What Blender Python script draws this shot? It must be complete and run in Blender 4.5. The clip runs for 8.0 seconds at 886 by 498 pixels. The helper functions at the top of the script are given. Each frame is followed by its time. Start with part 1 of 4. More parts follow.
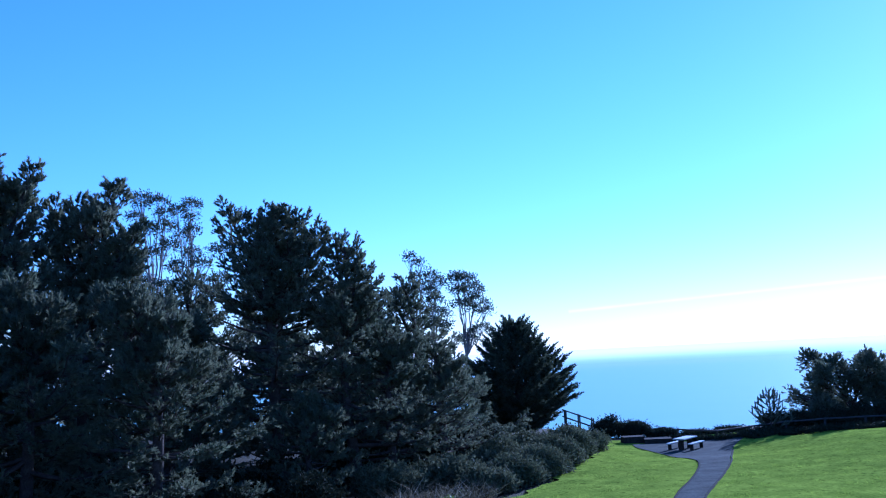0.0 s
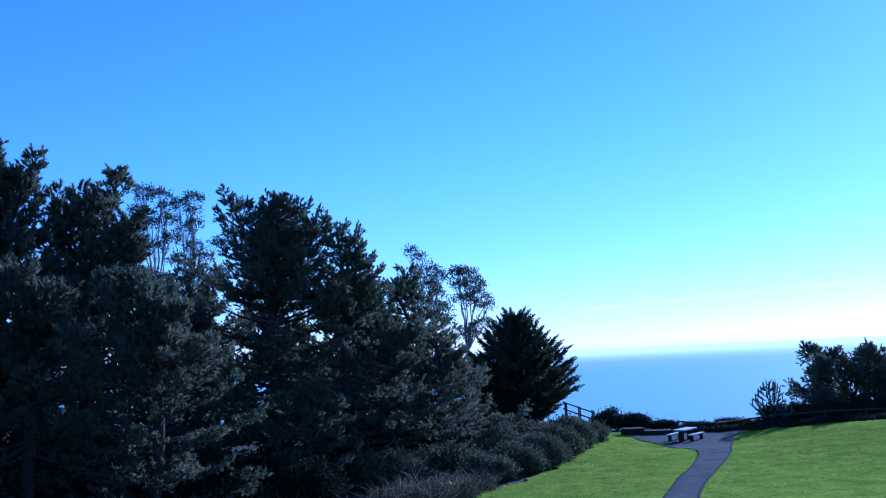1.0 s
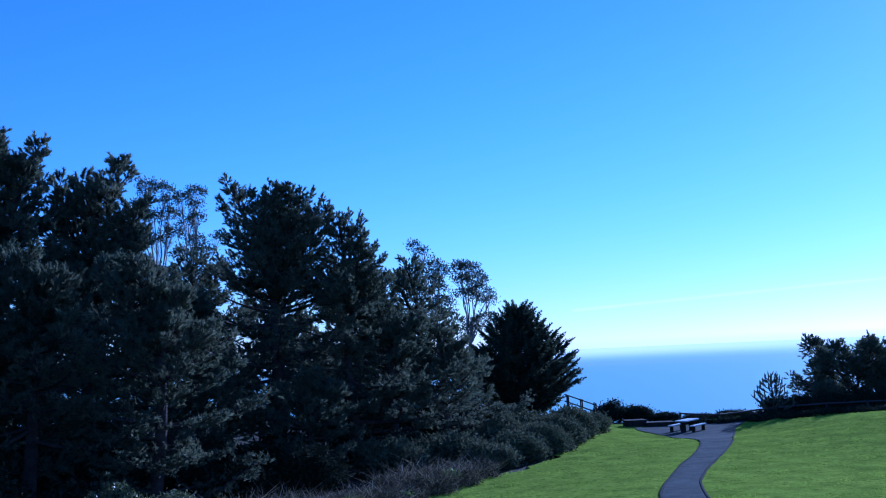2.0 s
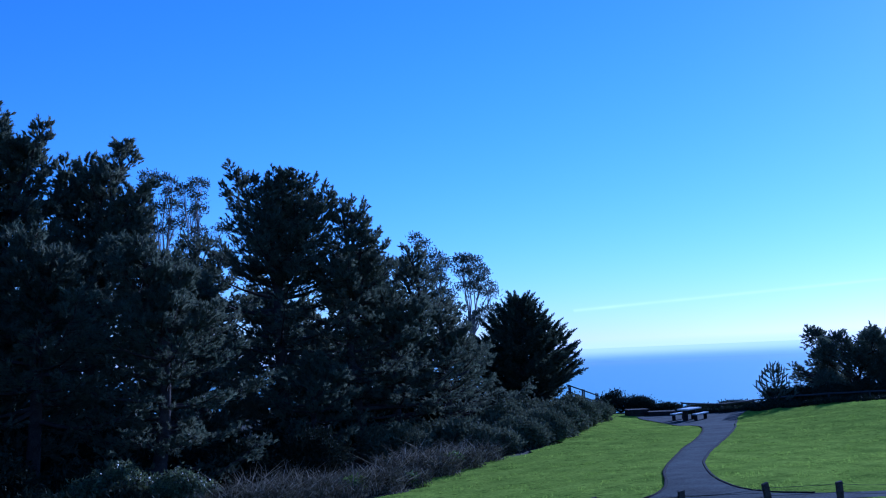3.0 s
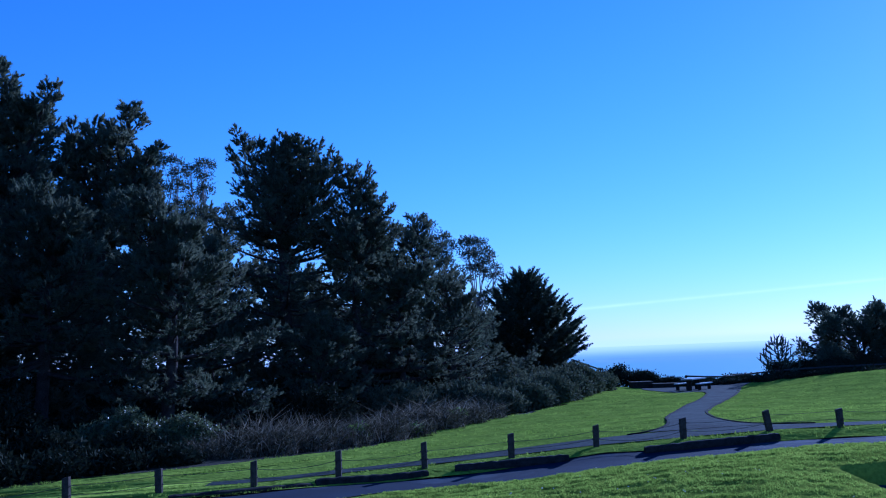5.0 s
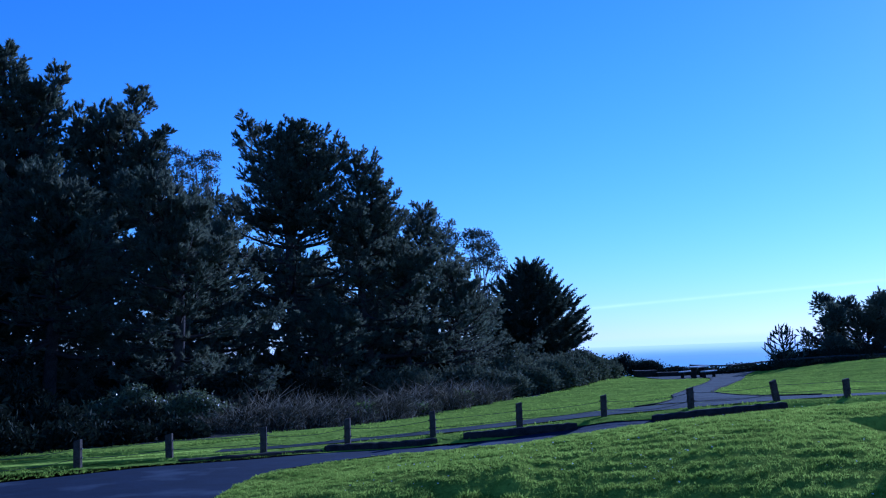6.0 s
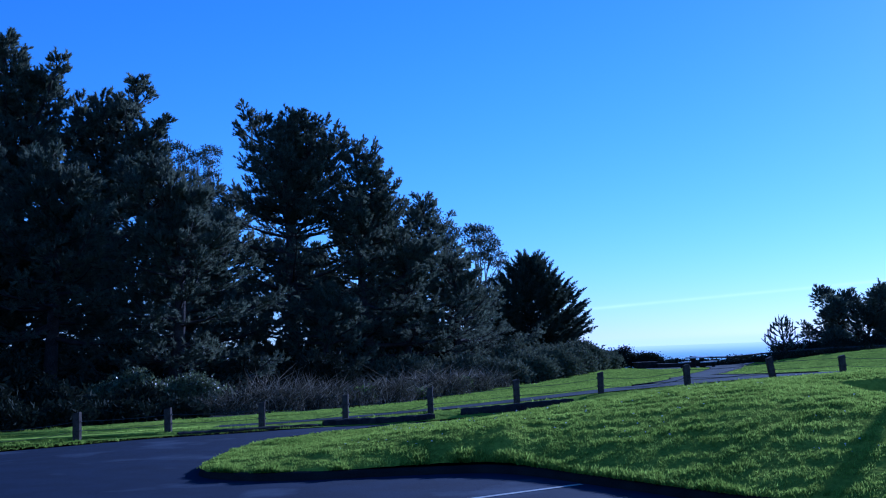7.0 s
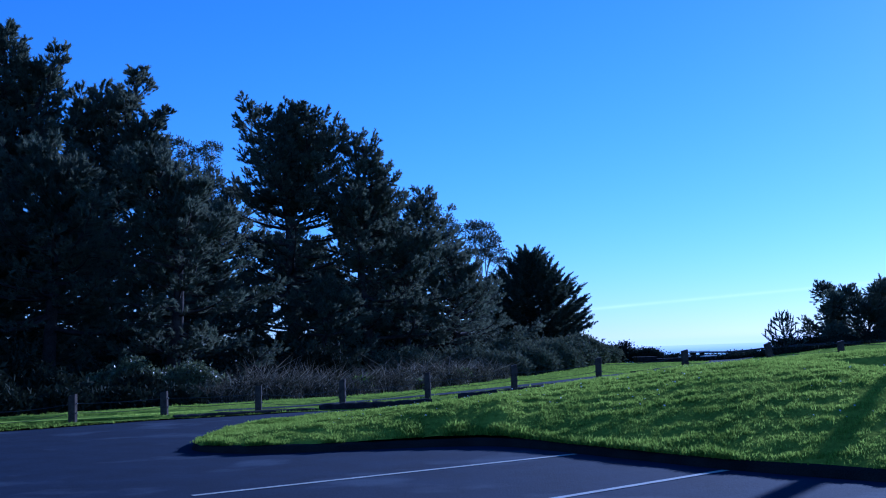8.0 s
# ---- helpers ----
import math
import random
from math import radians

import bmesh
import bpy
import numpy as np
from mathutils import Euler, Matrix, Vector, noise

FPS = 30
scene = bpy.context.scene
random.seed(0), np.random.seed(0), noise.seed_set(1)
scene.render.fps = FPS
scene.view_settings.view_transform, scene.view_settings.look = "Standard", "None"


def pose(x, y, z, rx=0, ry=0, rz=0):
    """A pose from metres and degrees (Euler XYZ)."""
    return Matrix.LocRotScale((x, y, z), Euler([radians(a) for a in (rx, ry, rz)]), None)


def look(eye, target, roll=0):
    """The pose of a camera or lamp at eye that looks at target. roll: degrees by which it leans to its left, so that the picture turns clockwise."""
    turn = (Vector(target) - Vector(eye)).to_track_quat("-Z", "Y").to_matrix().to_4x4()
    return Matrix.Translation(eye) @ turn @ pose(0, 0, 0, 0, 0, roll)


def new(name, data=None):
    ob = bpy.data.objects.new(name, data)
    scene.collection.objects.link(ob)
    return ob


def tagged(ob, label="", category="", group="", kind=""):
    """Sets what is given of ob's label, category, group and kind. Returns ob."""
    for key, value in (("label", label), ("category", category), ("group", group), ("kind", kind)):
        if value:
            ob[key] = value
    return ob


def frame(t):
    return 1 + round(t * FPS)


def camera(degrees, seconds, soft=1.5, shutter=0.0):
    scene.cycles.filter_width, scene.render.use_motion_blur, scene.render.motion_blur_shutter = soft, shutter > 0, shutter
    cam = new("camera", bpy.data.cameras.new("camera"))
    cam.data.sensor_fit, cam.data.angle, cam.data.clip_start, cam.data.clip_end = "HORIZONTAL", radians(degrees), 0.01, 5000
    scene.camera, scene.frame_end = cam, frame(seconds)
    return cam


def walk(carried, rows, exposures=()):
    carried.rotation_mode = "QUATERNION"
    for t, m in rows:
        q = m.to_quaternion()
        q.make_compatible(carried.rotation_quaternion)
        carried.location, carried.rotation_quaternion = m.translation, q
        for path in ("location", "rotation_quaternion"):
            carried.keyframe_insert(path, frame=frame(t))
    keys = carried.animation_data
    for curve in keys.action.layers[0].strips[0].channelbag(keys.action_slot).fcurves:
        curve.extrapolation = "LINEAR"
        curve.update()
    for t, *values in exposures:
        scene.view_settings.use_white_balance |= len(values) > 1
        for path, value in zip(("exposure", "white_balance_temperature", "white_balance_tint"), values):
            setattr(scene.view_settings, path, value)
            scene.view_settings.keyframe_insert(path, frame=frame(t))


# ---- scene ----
cam = camera(45.0, 8.0, 1.1)
PATH = [
    (0, (0.356, 0.261, 7.365), (0.361, 2.252, 7.556), -2.8),
    (0.5, (0.361, 0.237, 7.056), (0.365, 2.228, 7.247), -2.7),
    (1, (0.397, 0.165, 6.767), (0.398, 2.156, 6.957), -2.6),
    (1.5, (0.407, 0.152, 6.5), (0.405, 2.143, 6.689), -2.6),
    (3, (0.226, 0.177, 5.384), (0.221, 2.168, 5.573), -2.4),
    (3.5, (0.175, 0.057, 4.9), (0.168, 2.048, 5.088), -2.4),
    (4, (0.277, 0.019, 4.375), (0.265, 2.01, 4.564), -2.3),
    (4.5, (0.273, 0.033, 3.869), (0.259, 2.024, 4.056), -2.3),
    (6, (-0.008, -0.037, 2.554), (-0.029, 1.954, 2.741), -2.1),
    (6.5, (-0.007, -0.072, 2.174), (-0.029, 1.919, 2.361), -2.1),
    (7, (0.099, -0.129, 1.887), (0.074, 1.862, 2.075), -2.1),
    (7.5, (0.15, -0.143, 1.639), (0.123, 1.848, 1.827), -2.1),
    (8, (0.196, -0.001, 1.467), (0.168, 1.99, 1.655), -2.0),
]
EXPOSURES = [
    (0.0, 0.81, 3800, 27), (0.5, 0.65, 3750, 27), (1.0, 0.48, 3710, 27), (1.5, 0.35, 3670, 27),
    (3.0, 0.03, 3610, 27), (3.5, -0.03, 3600, 27), (4.0, -0.02, 3600, 27), (8.0, 0.0, 3600, 27),
]
walk(cam, [(t, look(eye, target, roll)) for t, eye, target, roll in PATH], EXPOSURES)

# ---- light: low sun ahead, to the right of the walk ----
SUN_AZIMUTH, SUN_HEIGHT = 33.0, 17.5       # degrees from +y towards +x, and above the horizon
world = bpy.data.worlds.new("world")
scene.world = world
world.use_nodes = True
wt = world.node_tree
sky = wt.nodes.new("ShaderNodeTexSky")
sky.sky_type = "NISHITA"
sky.sun_disc = False
sky.sun_elevation = radians(SUN_HEIGHT)
sky.sun_rotation = radians(SUN_AZIMUTH)
sky.air_density, sky.dust_density, sky.ozone_density = 0.95, 0.07, 2.5
wt.links.new(sky.outputs["Color"], wt.nodes["Background"].inputs["Color"])
wt.nodes["Background"].inputs["Strength"].default_value = 0.082
sun_data = bpy.data.lights.new("sun", "SUN")
sun_data.energy, sun_data.angle, sun_data.color = 4.8, radians(0.53), (1.0, 0.86, 0.66)
sun = new("sun", sun_data)
sun_way = Vector((math.sin(radians(SUN_AZIMUTH)) * math.cos(radians(SUN_HEIGHT)),
                  math.cos(radians(SUN_AZIMUTH)) * math.cos(radians(SUN_HEIGHT)), math.sin(radians(SUN_HEIGHT))))
sun.matrix_world = look(tuple(sun_way * 60), (0, 0, 0))


# ---- materials ----
def material(name, dark, light, rough=0.8, scale=4.0, fine=40.0, bump=0.3, bump_size=0.02, spec=0.3, metal=0.0, leaf=0.0, island=0.0, stain=None):
    """Two colours mixed by noise at two sizes (in world metres), with fine relief. leaf: share of light that passes through.
    island: how much each loose piece differs in brightness."""
    m = bpy.data.materials.new(name)
    m.use_nodes = True
    nt = m.node_tree
    n, l = nt.nodes, nt.links
    bsdf = n["Principled BSDF"]
    geo = n.new("ShaderNodeNewGeometry")
    big, small = n.new("ShaderNodeTexNoise"), n.new("ShaderNodeTexNoise")
    for node, size, detail in ((big, scale, 5), (small, fine, 3)):
        node.inputs["Scale"].default_value = size
        node.inputs["Detail"].default_value = detail
        l.new(geo.outputs["Position"], node.inputs["Vector"])
    both = n.new("ShaderNodeMath")
    both.operation = "MULTIPLY_ADD"
    both.inputs[1].default_value = 0.5
    l.new(small.outputs["Fac"], both.inputs[0])
    half = n.new("ShaderNodeMath")
    half.operation = "MULTIPLY"
    half.inputs[1].default_value = 0.5
    l.new(big.outputs["Fac"], half.inputs[0])
    l.new(half.outputs[0], both.inputs[2])
    ramp = n.new("ShaderNodeValToRGB")
    ramp.color_ramp.elements[0].position, ramp.color_ramp.elements[1].position = 0.36, 0.64
    ramp.color_ramp.elements[0].color = (*dark, 1)
    ramp.color_ramp.elements[1].color = (*light, 1)
    l.new(both.outputs[0], ramp.inputs["Fac"])
    colour = ramp.outputs["Color"]
    if stain:
        spots = n.new("ShaderNodeTexNoise")
        spots.inputs["Scale"].default_value, spots.inputs["Detail"].default_value = stain[1], 6
        l.new(geo.outputs["Position"], spots.inputs["Vector"])
        cut = n.new("ShaderNodeMapRange")
        cut.inputs["From Min"].default_value, cut.inputs["From Max"].default_value = stain[2], stain[2] + 0.12
        l.new(spots.outputs["Fac"], cut.inputs["Value"])
        mix = n.new("ShaderNodeMixRGB")
        l.new(cut.outputs[0], mix.inputs["Fac"])
        l.new(colour, mix.inputs["Color1"])
        mix.inputs["Color2"].default_value = (*stain[0], 1)
        colour = mix.outputs["Color"]
    if island:
        hsv = n.new("ShaderNodeHueSaturation")
        vary = n.new("ShaderNodeMapRange")
        vary.inputs["To Min"].default_value, vary.inputs["To Max"].default_value = 1 - island, 1 + island
        l.new(geo.outputs["Random Per Island"], vary.inputs["Value"])
        l.new(vary.outputs[0], hsv.inputs["Value"])
        l.new(colour, hsv.inputs["Color"])
        colour = hsv.outputs["Color"]
    l.new(colour, bsdf.inputs["Base Color"])
    bsdf.inputs["Roughness"].default_value = rough
    bsdf.inputs["Metallic"].default_value = metal
    bsdf.inputs["Specular IOR Level"].default_value = spec
    if bump:
        b = n.new("ShaderNodeBump")
        b.inputs["Strength"].default_value, b.inputs["Distance"].default_value = bump, bump_size
        l.new(both.outputs[0], b.inputs["Height"])
        l.new(b.outputs[0], bsdf.inputs["Normal"])
    if leaf:
        thin, mixed = n.new("ShaderNodeBsdfTranslucent"), n.new("ShaderNodeMixShader")
        l.new(colour, thin.inputs["Color"])
        mixed.inputs["Fac"].default_value = leaf
        l.new(bsdf.outputs[0], mixed.inputs[1])
        l.new(thin.outputs[0], mixed.inputs[2])
        l.new(mixed.outputs[0], n["Material Output"].inputs["Surface"])
    return m


M_EARTH = material("forest_floor", (0.018, 0.016, 0.009), (0.055, 0.047, 0.026), 0.95, 0.6, 9, 0.8, 0.05, 0.1)
M_LAWN = material("lawn_grass", (0.14, 0.19, 0.02), (0.32, 0.39, 0.042), 1.0, 0.7, 7.5, 1.0, 0.09, 0.0, stain=((0.11, 0.145, 0.016), 3.2, 0.56))
M_TURF = material("island_turf", (0.13, 0.16, 0.017), (0.31, 0.345, 0.034), 1.0, 0.8, 14, 0.9, 0.05, 0.0)
M_BLADE = material("grass_blade", (0.18, 0.25, 0.022), (0.34, 0.415, 0.045), 1.0, 0.5, 6, 0, 0, 0.0, leaf=0.6, island=0.22)
M_TUFT = material("tuft_blade", (0.165, 0.225, 0.02), (0.37, 0.44, 0.05), 1.0, 1.1, 8, 0, 0, 0.0, leaf=0.65, island=0.3)
# Base colour of the asphalt is pushed blue to carry the sky's reflection
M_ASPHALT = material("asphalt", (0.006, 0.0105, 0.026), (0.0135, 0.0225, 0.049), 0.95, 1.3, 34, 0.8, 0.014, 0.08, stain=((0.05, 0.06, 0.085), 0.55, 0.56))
M_PATH = material("path_asphalt", (0.019, 0.022, 0.021), (0.078, 0.086, 0.078), 1.0, 1.1, 11, 0.8, 0.02, 0.03)
M_KERB = material("kerb_asphalt", (0.010, 0.010, 0.010), (0.026, 0.025, 0.022), 1.0, 2.0, 60, 0.7, 0.015, 0.03)
M_PAINT = material("road_paint", (0.34, 0.32, 0.26), (0.56, 0.54, 0.46), 0.7, 5.0, 70, 0.3, 0.004, 0.3)
M_POST = material("weathered_post", (0.04, 0.03, 0.024), (0.10, 0.08, 0.062), 0.95, 9, 50, 0.6, 0.01, 0.08)
M_LOG = material("dark_timber", (0.018, 0.016, 0.014), (0.055, 0.045, 0.038), 0.95, 6, 45, 0.7, 0.015, 0.06)
M_RAIL = material("dark_rail", (0.035, 0.03, 0.028), (0.08, 0.07, 0.06), 0.8, 6, 40, 0.4, 0.01, 0.25)
M_CONCRETE = material("pale_concrete", (0.5, 0.48, 0.46), (0.66, 0.64, 0.61), 0.42, 3, 50, 0.3, 0.006, 0.5)
M_CABLE = material("steel_cable", (0.05, 0.05, 0.05), (0.12, 0.115, 0.11), 0.5, 30, 90, 0, 0, 0.5, metal=0.7)
M_BARK = material("pine_bark", (0.03, 0.024, 0.02), (0.10, 0.08, 0.065), 0.95, 3, 22, 0.9, 0.04, 0.1)
M_EUCBARK = material("gum_bark", (0.13, 0.11, 0.095), (0.34, 0.31, 0.28), 0.8, 1.5, 18, 0.5, 0.03, 0.2)
M_PINE = material("pine_needles", (0.08, 0.10, 0.058), (0.175, 0.178, 0.108), 0.65, 0.45, 5, 0, 0, 0.25, leaf=0.45, island=0.3)
M_CYPRESS = material("cypress_sprays", (0.05, 0.065, 0.04), (0.12, 0.13, 0.075), 0.75, 0.6, 6, 0, 0, 0.2, leaf=0.35, island=0.4)
M_GUM = material("gum_leaves", (0.045, 0.058, 0.032), (0.10, 0.11, 0.06), 0.5, 0.4, 4, 0, 0, 0.35, leaf=0.25, island=0.4)
M_BUSH = material("coyote_brush", (0.06, 0.072, 0.037), (0.155, 0.155, 0.083), 0.85, 0.6, 6, 0, 0, 0.06, leaf=0.25, island=0.45)
# Leaf colour darkened so that it carries the shade of the grove
M_SHADE_LEAVES = material("shade_dark_leaves", (0.016, 0.021, 0.012), (0.045, 0.05, 0.028), 0.85, 0.6, 6, 0, 0, 0.05, leaf=0.15, island=0.45)
M_LEAFY = material("glossy_leaves", (0.045, 0.06, 0.022), (0.24, 0.25, 0.10), 0.38, 1.6, 9, 0, 0, 0.5, leaf=0.3, island=0.9)
M_WEED = material("yellow_green_weed", (0.10, 0.17, 0.02), (0.22, 0.28, 0.04), 0.6, 1, 9, 0, 0, 0.2, leaf=0.35, island=0.4)
M_DRY = material("dry_stems", (0.08, 0.068, 0.04), (0.34, 0.29, 0.19), 0.85, 1.0, 8, 0, 0, 0.15, leaf=0.2, island=0.85)
M_TWIGS = material("brown_twigs", (0.035, 0.035, 0.02), (0.13, 0.115, 0.065), 0.85, 1.2, 9, 0, 0, 0.1, leaf=0.2, island=0.6)
M_FLOWER = material("white_petals", (0.6, 0.6, 0.58), (0.8, 0.8, 0.78), 0.7, 5, 30, 0, 0, 0.2, leaf=0.3)


def sea_material():
    m = bpy.data.materials.new("sea_water")
    m.use_nodes = True
    n, l = m.node_tree.nodes, m.node_tree.links
    bsdf = n["Principled BSDF"]
    bsdf.inputs["Base Color"].default_value = (0.25, 0.42, 0.36, 1)
    bsdf.inputs["Roughness"].default_value = 0.3
    bsdf.inputs["IOR"].default_value = 1.33
    geo, wave = n.new("ShaderNodeNewGeometry"), n.new("ShaderNodeTexNoise")
    wave.inputs["Scale"].default_value, wave.inputs["Detail"].default_value = 0.03, 6
    l.new(geo.outputs["Position"], wave.inputs["Vector"])
    b = n.new("ShaderNodeBump")
    b.inputs["Strength"].default_value, b.inputs["Distance"].default_value = 0.25, 1.0
    l.new(wave.outputs["Fac"], b.inputs["Height"])
    l.new(b.outputs[0], bsdf.inputs["Normal"])
    return m


M_SEA = sea_material()


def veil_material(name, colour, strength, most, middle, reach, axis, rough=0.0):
    """Glowing sheet that imitates vapour: clear but for a soft band about a middle along one of the object's axes."""
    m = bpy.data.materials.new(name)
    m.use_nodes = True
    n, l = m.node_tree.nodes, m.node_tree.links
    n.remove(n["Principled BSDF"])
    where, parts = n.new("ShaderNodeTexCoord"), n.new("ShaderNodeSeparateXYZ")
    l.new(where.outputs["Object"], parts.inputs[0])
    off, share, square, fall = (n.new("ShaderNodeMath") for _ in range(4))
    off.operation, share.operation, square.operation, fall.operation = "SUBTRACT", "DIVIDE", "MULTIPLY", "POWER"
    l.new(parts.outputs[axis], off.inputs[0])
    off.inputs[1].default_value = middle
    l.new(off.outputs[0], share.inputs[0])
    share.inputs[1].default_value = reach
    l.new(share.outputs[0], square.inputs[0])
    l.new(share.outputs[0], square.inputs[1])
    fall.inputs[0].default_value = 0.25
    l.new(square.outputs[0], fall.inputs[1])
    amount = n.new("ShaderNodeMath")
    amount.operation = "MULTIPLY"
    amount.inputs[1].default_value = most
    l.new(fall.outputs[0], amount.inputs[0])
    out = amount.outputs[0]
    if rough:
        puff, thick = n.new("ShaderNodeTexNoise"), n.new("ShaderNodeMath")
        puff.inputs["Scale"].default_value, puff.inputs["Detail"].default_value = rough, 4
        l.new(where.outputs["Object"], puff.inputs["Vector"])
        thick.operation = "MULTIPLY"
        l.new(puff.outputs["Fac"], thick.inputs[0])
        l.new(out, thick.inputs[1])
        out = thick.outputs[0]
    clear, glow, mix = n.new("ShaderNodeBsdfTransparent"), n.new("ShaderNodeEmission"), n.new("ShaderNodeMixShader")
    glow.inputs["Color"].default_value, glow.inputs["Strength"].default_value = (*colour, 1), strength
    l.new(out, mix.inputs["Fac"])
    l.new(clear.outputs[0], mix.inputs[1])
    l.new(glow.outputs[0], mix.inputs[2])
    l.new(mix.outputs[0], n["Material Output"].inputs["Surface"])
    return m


# Haze brightness over the sea is painted by emission on clear sheets
M_HAZE_GLOW = veil_material("sea_haze_glow", (1.0, 0.93, 0.82), 0.95, 0.3, 7.0, 16.0, "Z")
M_MIST_GLOW = veil_material("sea_mist_glow", (1.0, 0.93, 0.82), 0.95, 0.78, -1.0, 10.5, "Z")
M_TRAIL = veil_material("vapour_trail", (1.0, 0.95, 0.88), 1.15, 0.65, 0.0, 7.5, "Z", 0.004)


# ---- building helpers ----
def smooth(a, b, v):
    u = np.clip((v - a) / (b - a), 0, 1)
    return u * u * (3 - 2 * u)


def tri_mesh(name, verts, tris, mat, soft=False):
    verts, tris = np.asarray(verts, np.float32), np.asarray(tris, np.int32)
    me = bpy.data.meshes.new(name)
    me.vertices.add(len(verts))
    me.vertices.foreach_set("co", verts.ravel())
    me.loops.add(tris.size)
    me.loops.foreach_set("vertex_index", tris.ravel())
    me.polygons.add(len(tris))
    me.polygons.foreach_set("loop_start", np.arange(0, tris.size, 3, dtype=np.int32))
    if soft:
        me.polygons.foreach_set("use_smooth", np.ones(len(tris), bool))
    me.materials.append(mat)
    me.update(calc_edges=True)
    return me


def grid_mesh(name, x, y, z, mat, soft=True):
    """A sheet from arrays of equal shape."""
    rows, cols = x.shape
    verts = np.stack([x, y, z], -1).reshape(-1, 3)
    i = (np.arange(rows - 1)[:, None] * cols + np.arange(cols - 1)[None]).ravel()
    tris = np.concatenate([np.stack([i, i + 1, i + cols + 1], 1), np.stack([i, i + cols + 1, i + cols], 1)])
    return tri_mesh(name, verts, tris, mat, soft)


def part(name, bm, mat, parent=None, label="", soft=False):
    """Links a bmesh as one mesh object, under parent if given."""
    me = bpy.data.meshes.new(name)
    bm.normal_update()
    if soft:
        for f in bm.faces:
            f.smooth = True
    bm.to_mesh(me)
    bm.free()
    me.materials.append(mat)
    ob = new(name, me)
    ob.parent = parent
    if label:
        ob["label"] = label
    return ob


def mesh_part(name, me, parent, label=""):
    ob = new(name, me)
    ob.parent = parent
    if label:
        ob["label"] = label
    return ob


def box(bm, size, at=(0, 0, 0), turn=None, bevel=0.01, rough=0.0):
    """A bevelled block centred at a place, with corners a little off."""
    made = bmesh.ops.create_cube(bm, size=1.0)["verts"]
    for v in made:
        v.co = Vector((v.co.x * size[0], v.co.y * size[1], v.co.z * size[2]))
        if rough:
            v.co += Vector([random.uniform(-rough, rough) for _ in range(3)])
    edges = list({e for v in made for e in v.link_edges})
    if bevel:
        made = bmesh.ops.bevel(bm, geom=edges, offset=bevel, segments=2, affect="EDGES", profile=0.6)["verts"] + [v for v in made if v.is_valid]
    m = Matrix.Translation(at) @ (turn.to_4x4() if turn else Matrix.Identity(4))
    bmesh.ops.transform(bm, matrix=m, verts=list({v for v in made if v.is_valid}))


def tube(points, radii, sides=6, cap=True):
    """Verts and triangles of a tapered pipe through points."""
    p = np.asarray(points, float)
    r = np.broadcast_to(np.asarray(radii, float), (len(p),))
    way = np.gradient(p, axis=0)
    way /= np.linalg.norm(way, axis=1)[:, None] + 1e-9
    aid = np.where(np.abs(way[:, 2:3]) > 0.9, np.array([[1.0, 0, 0]]), np.array([[0, 0, 1.0]]))
    u = np.cross(way, aid)
    u /= np.linalg.norm(u, axis=1)[:, None] + 1e-9
    w = np.cross(way, u)
    a = np.arange(sides) * 2 * math.pi / sides
    ring = p[:, None] + r[:, None, None] * (np.cos(a)[None, :, None] * u[:, None] + np.sin(a)[None, :, None] * w[:, None])
    verts = ring.reshape(-1, 3)
    tris = []
    for k in range(len(p) - 1):
        for s in range(sides):
            a0, b0 = k * sides + s, k * sides + (s + 1) % sides
            tris += [(a0, b0, b0 + sides), (a0, b0 + sides, a0 + sides)]
    if cap:
        for base in (0, (len(p) - 1) * sides):
            tris += [(base, base + s, base + s + 1) for s in range(1, sides - 1)]
    return verts, np.array(tris, np.int32)


class Pile:
    """Gathers pieces of triangles into one mesh."""

    def __init__(self):
        self.verts, self.tris, self.count = [], [], 0

    def add(self, piece):
        verts, tris = piece
        self.verts.append(verts)
        self.tris.append(tris + self.count)
        self.count += len(verts)

    def mesh(self, name, mat, soft=False):
        return tri_mesh(name, np.concatenate(self.verts), np.concatenate(self.tris), mat, soft)


def facing(dirs, rng):
    """Turns that take z to each of dirs, with a chance spin."""
    w = dirs / (np.linalg.norm(dirs, axis=1)[:, None] + 1e-9)
    aid = rng.normal(size=w.shape)
    u = np.cross(w, aid)
    u /= np.linalg.norm(u, axis=1)[:, None] + 1e-9
    return np.stack([u, np.cross(w, u), w], -1)


def scatter(shapes, places, dirs, sizes, rng):
    """Copies of small triangle shapes (n, 3 verts each triangle) at places: verts and triangles."""
    pick = rng.integers(0, len(shapes), len(places))
    out = []
    for k, shape in enumerate(shapes):
        mask = pick == k
        if not mask.any():
            continue
        turns = facing(dirs[mask], rng)
        pts = np.einsum("nij,vj->nvi", turns, shape) * sizes[mask][:, None, None] + places[mask][:, None]
        out.append(pts.reshape(-1, 3))
    verts = np.concatenate(out)
    return verts, np.arange(len(verts), dtype=np.int32).reshape(-1, 3)


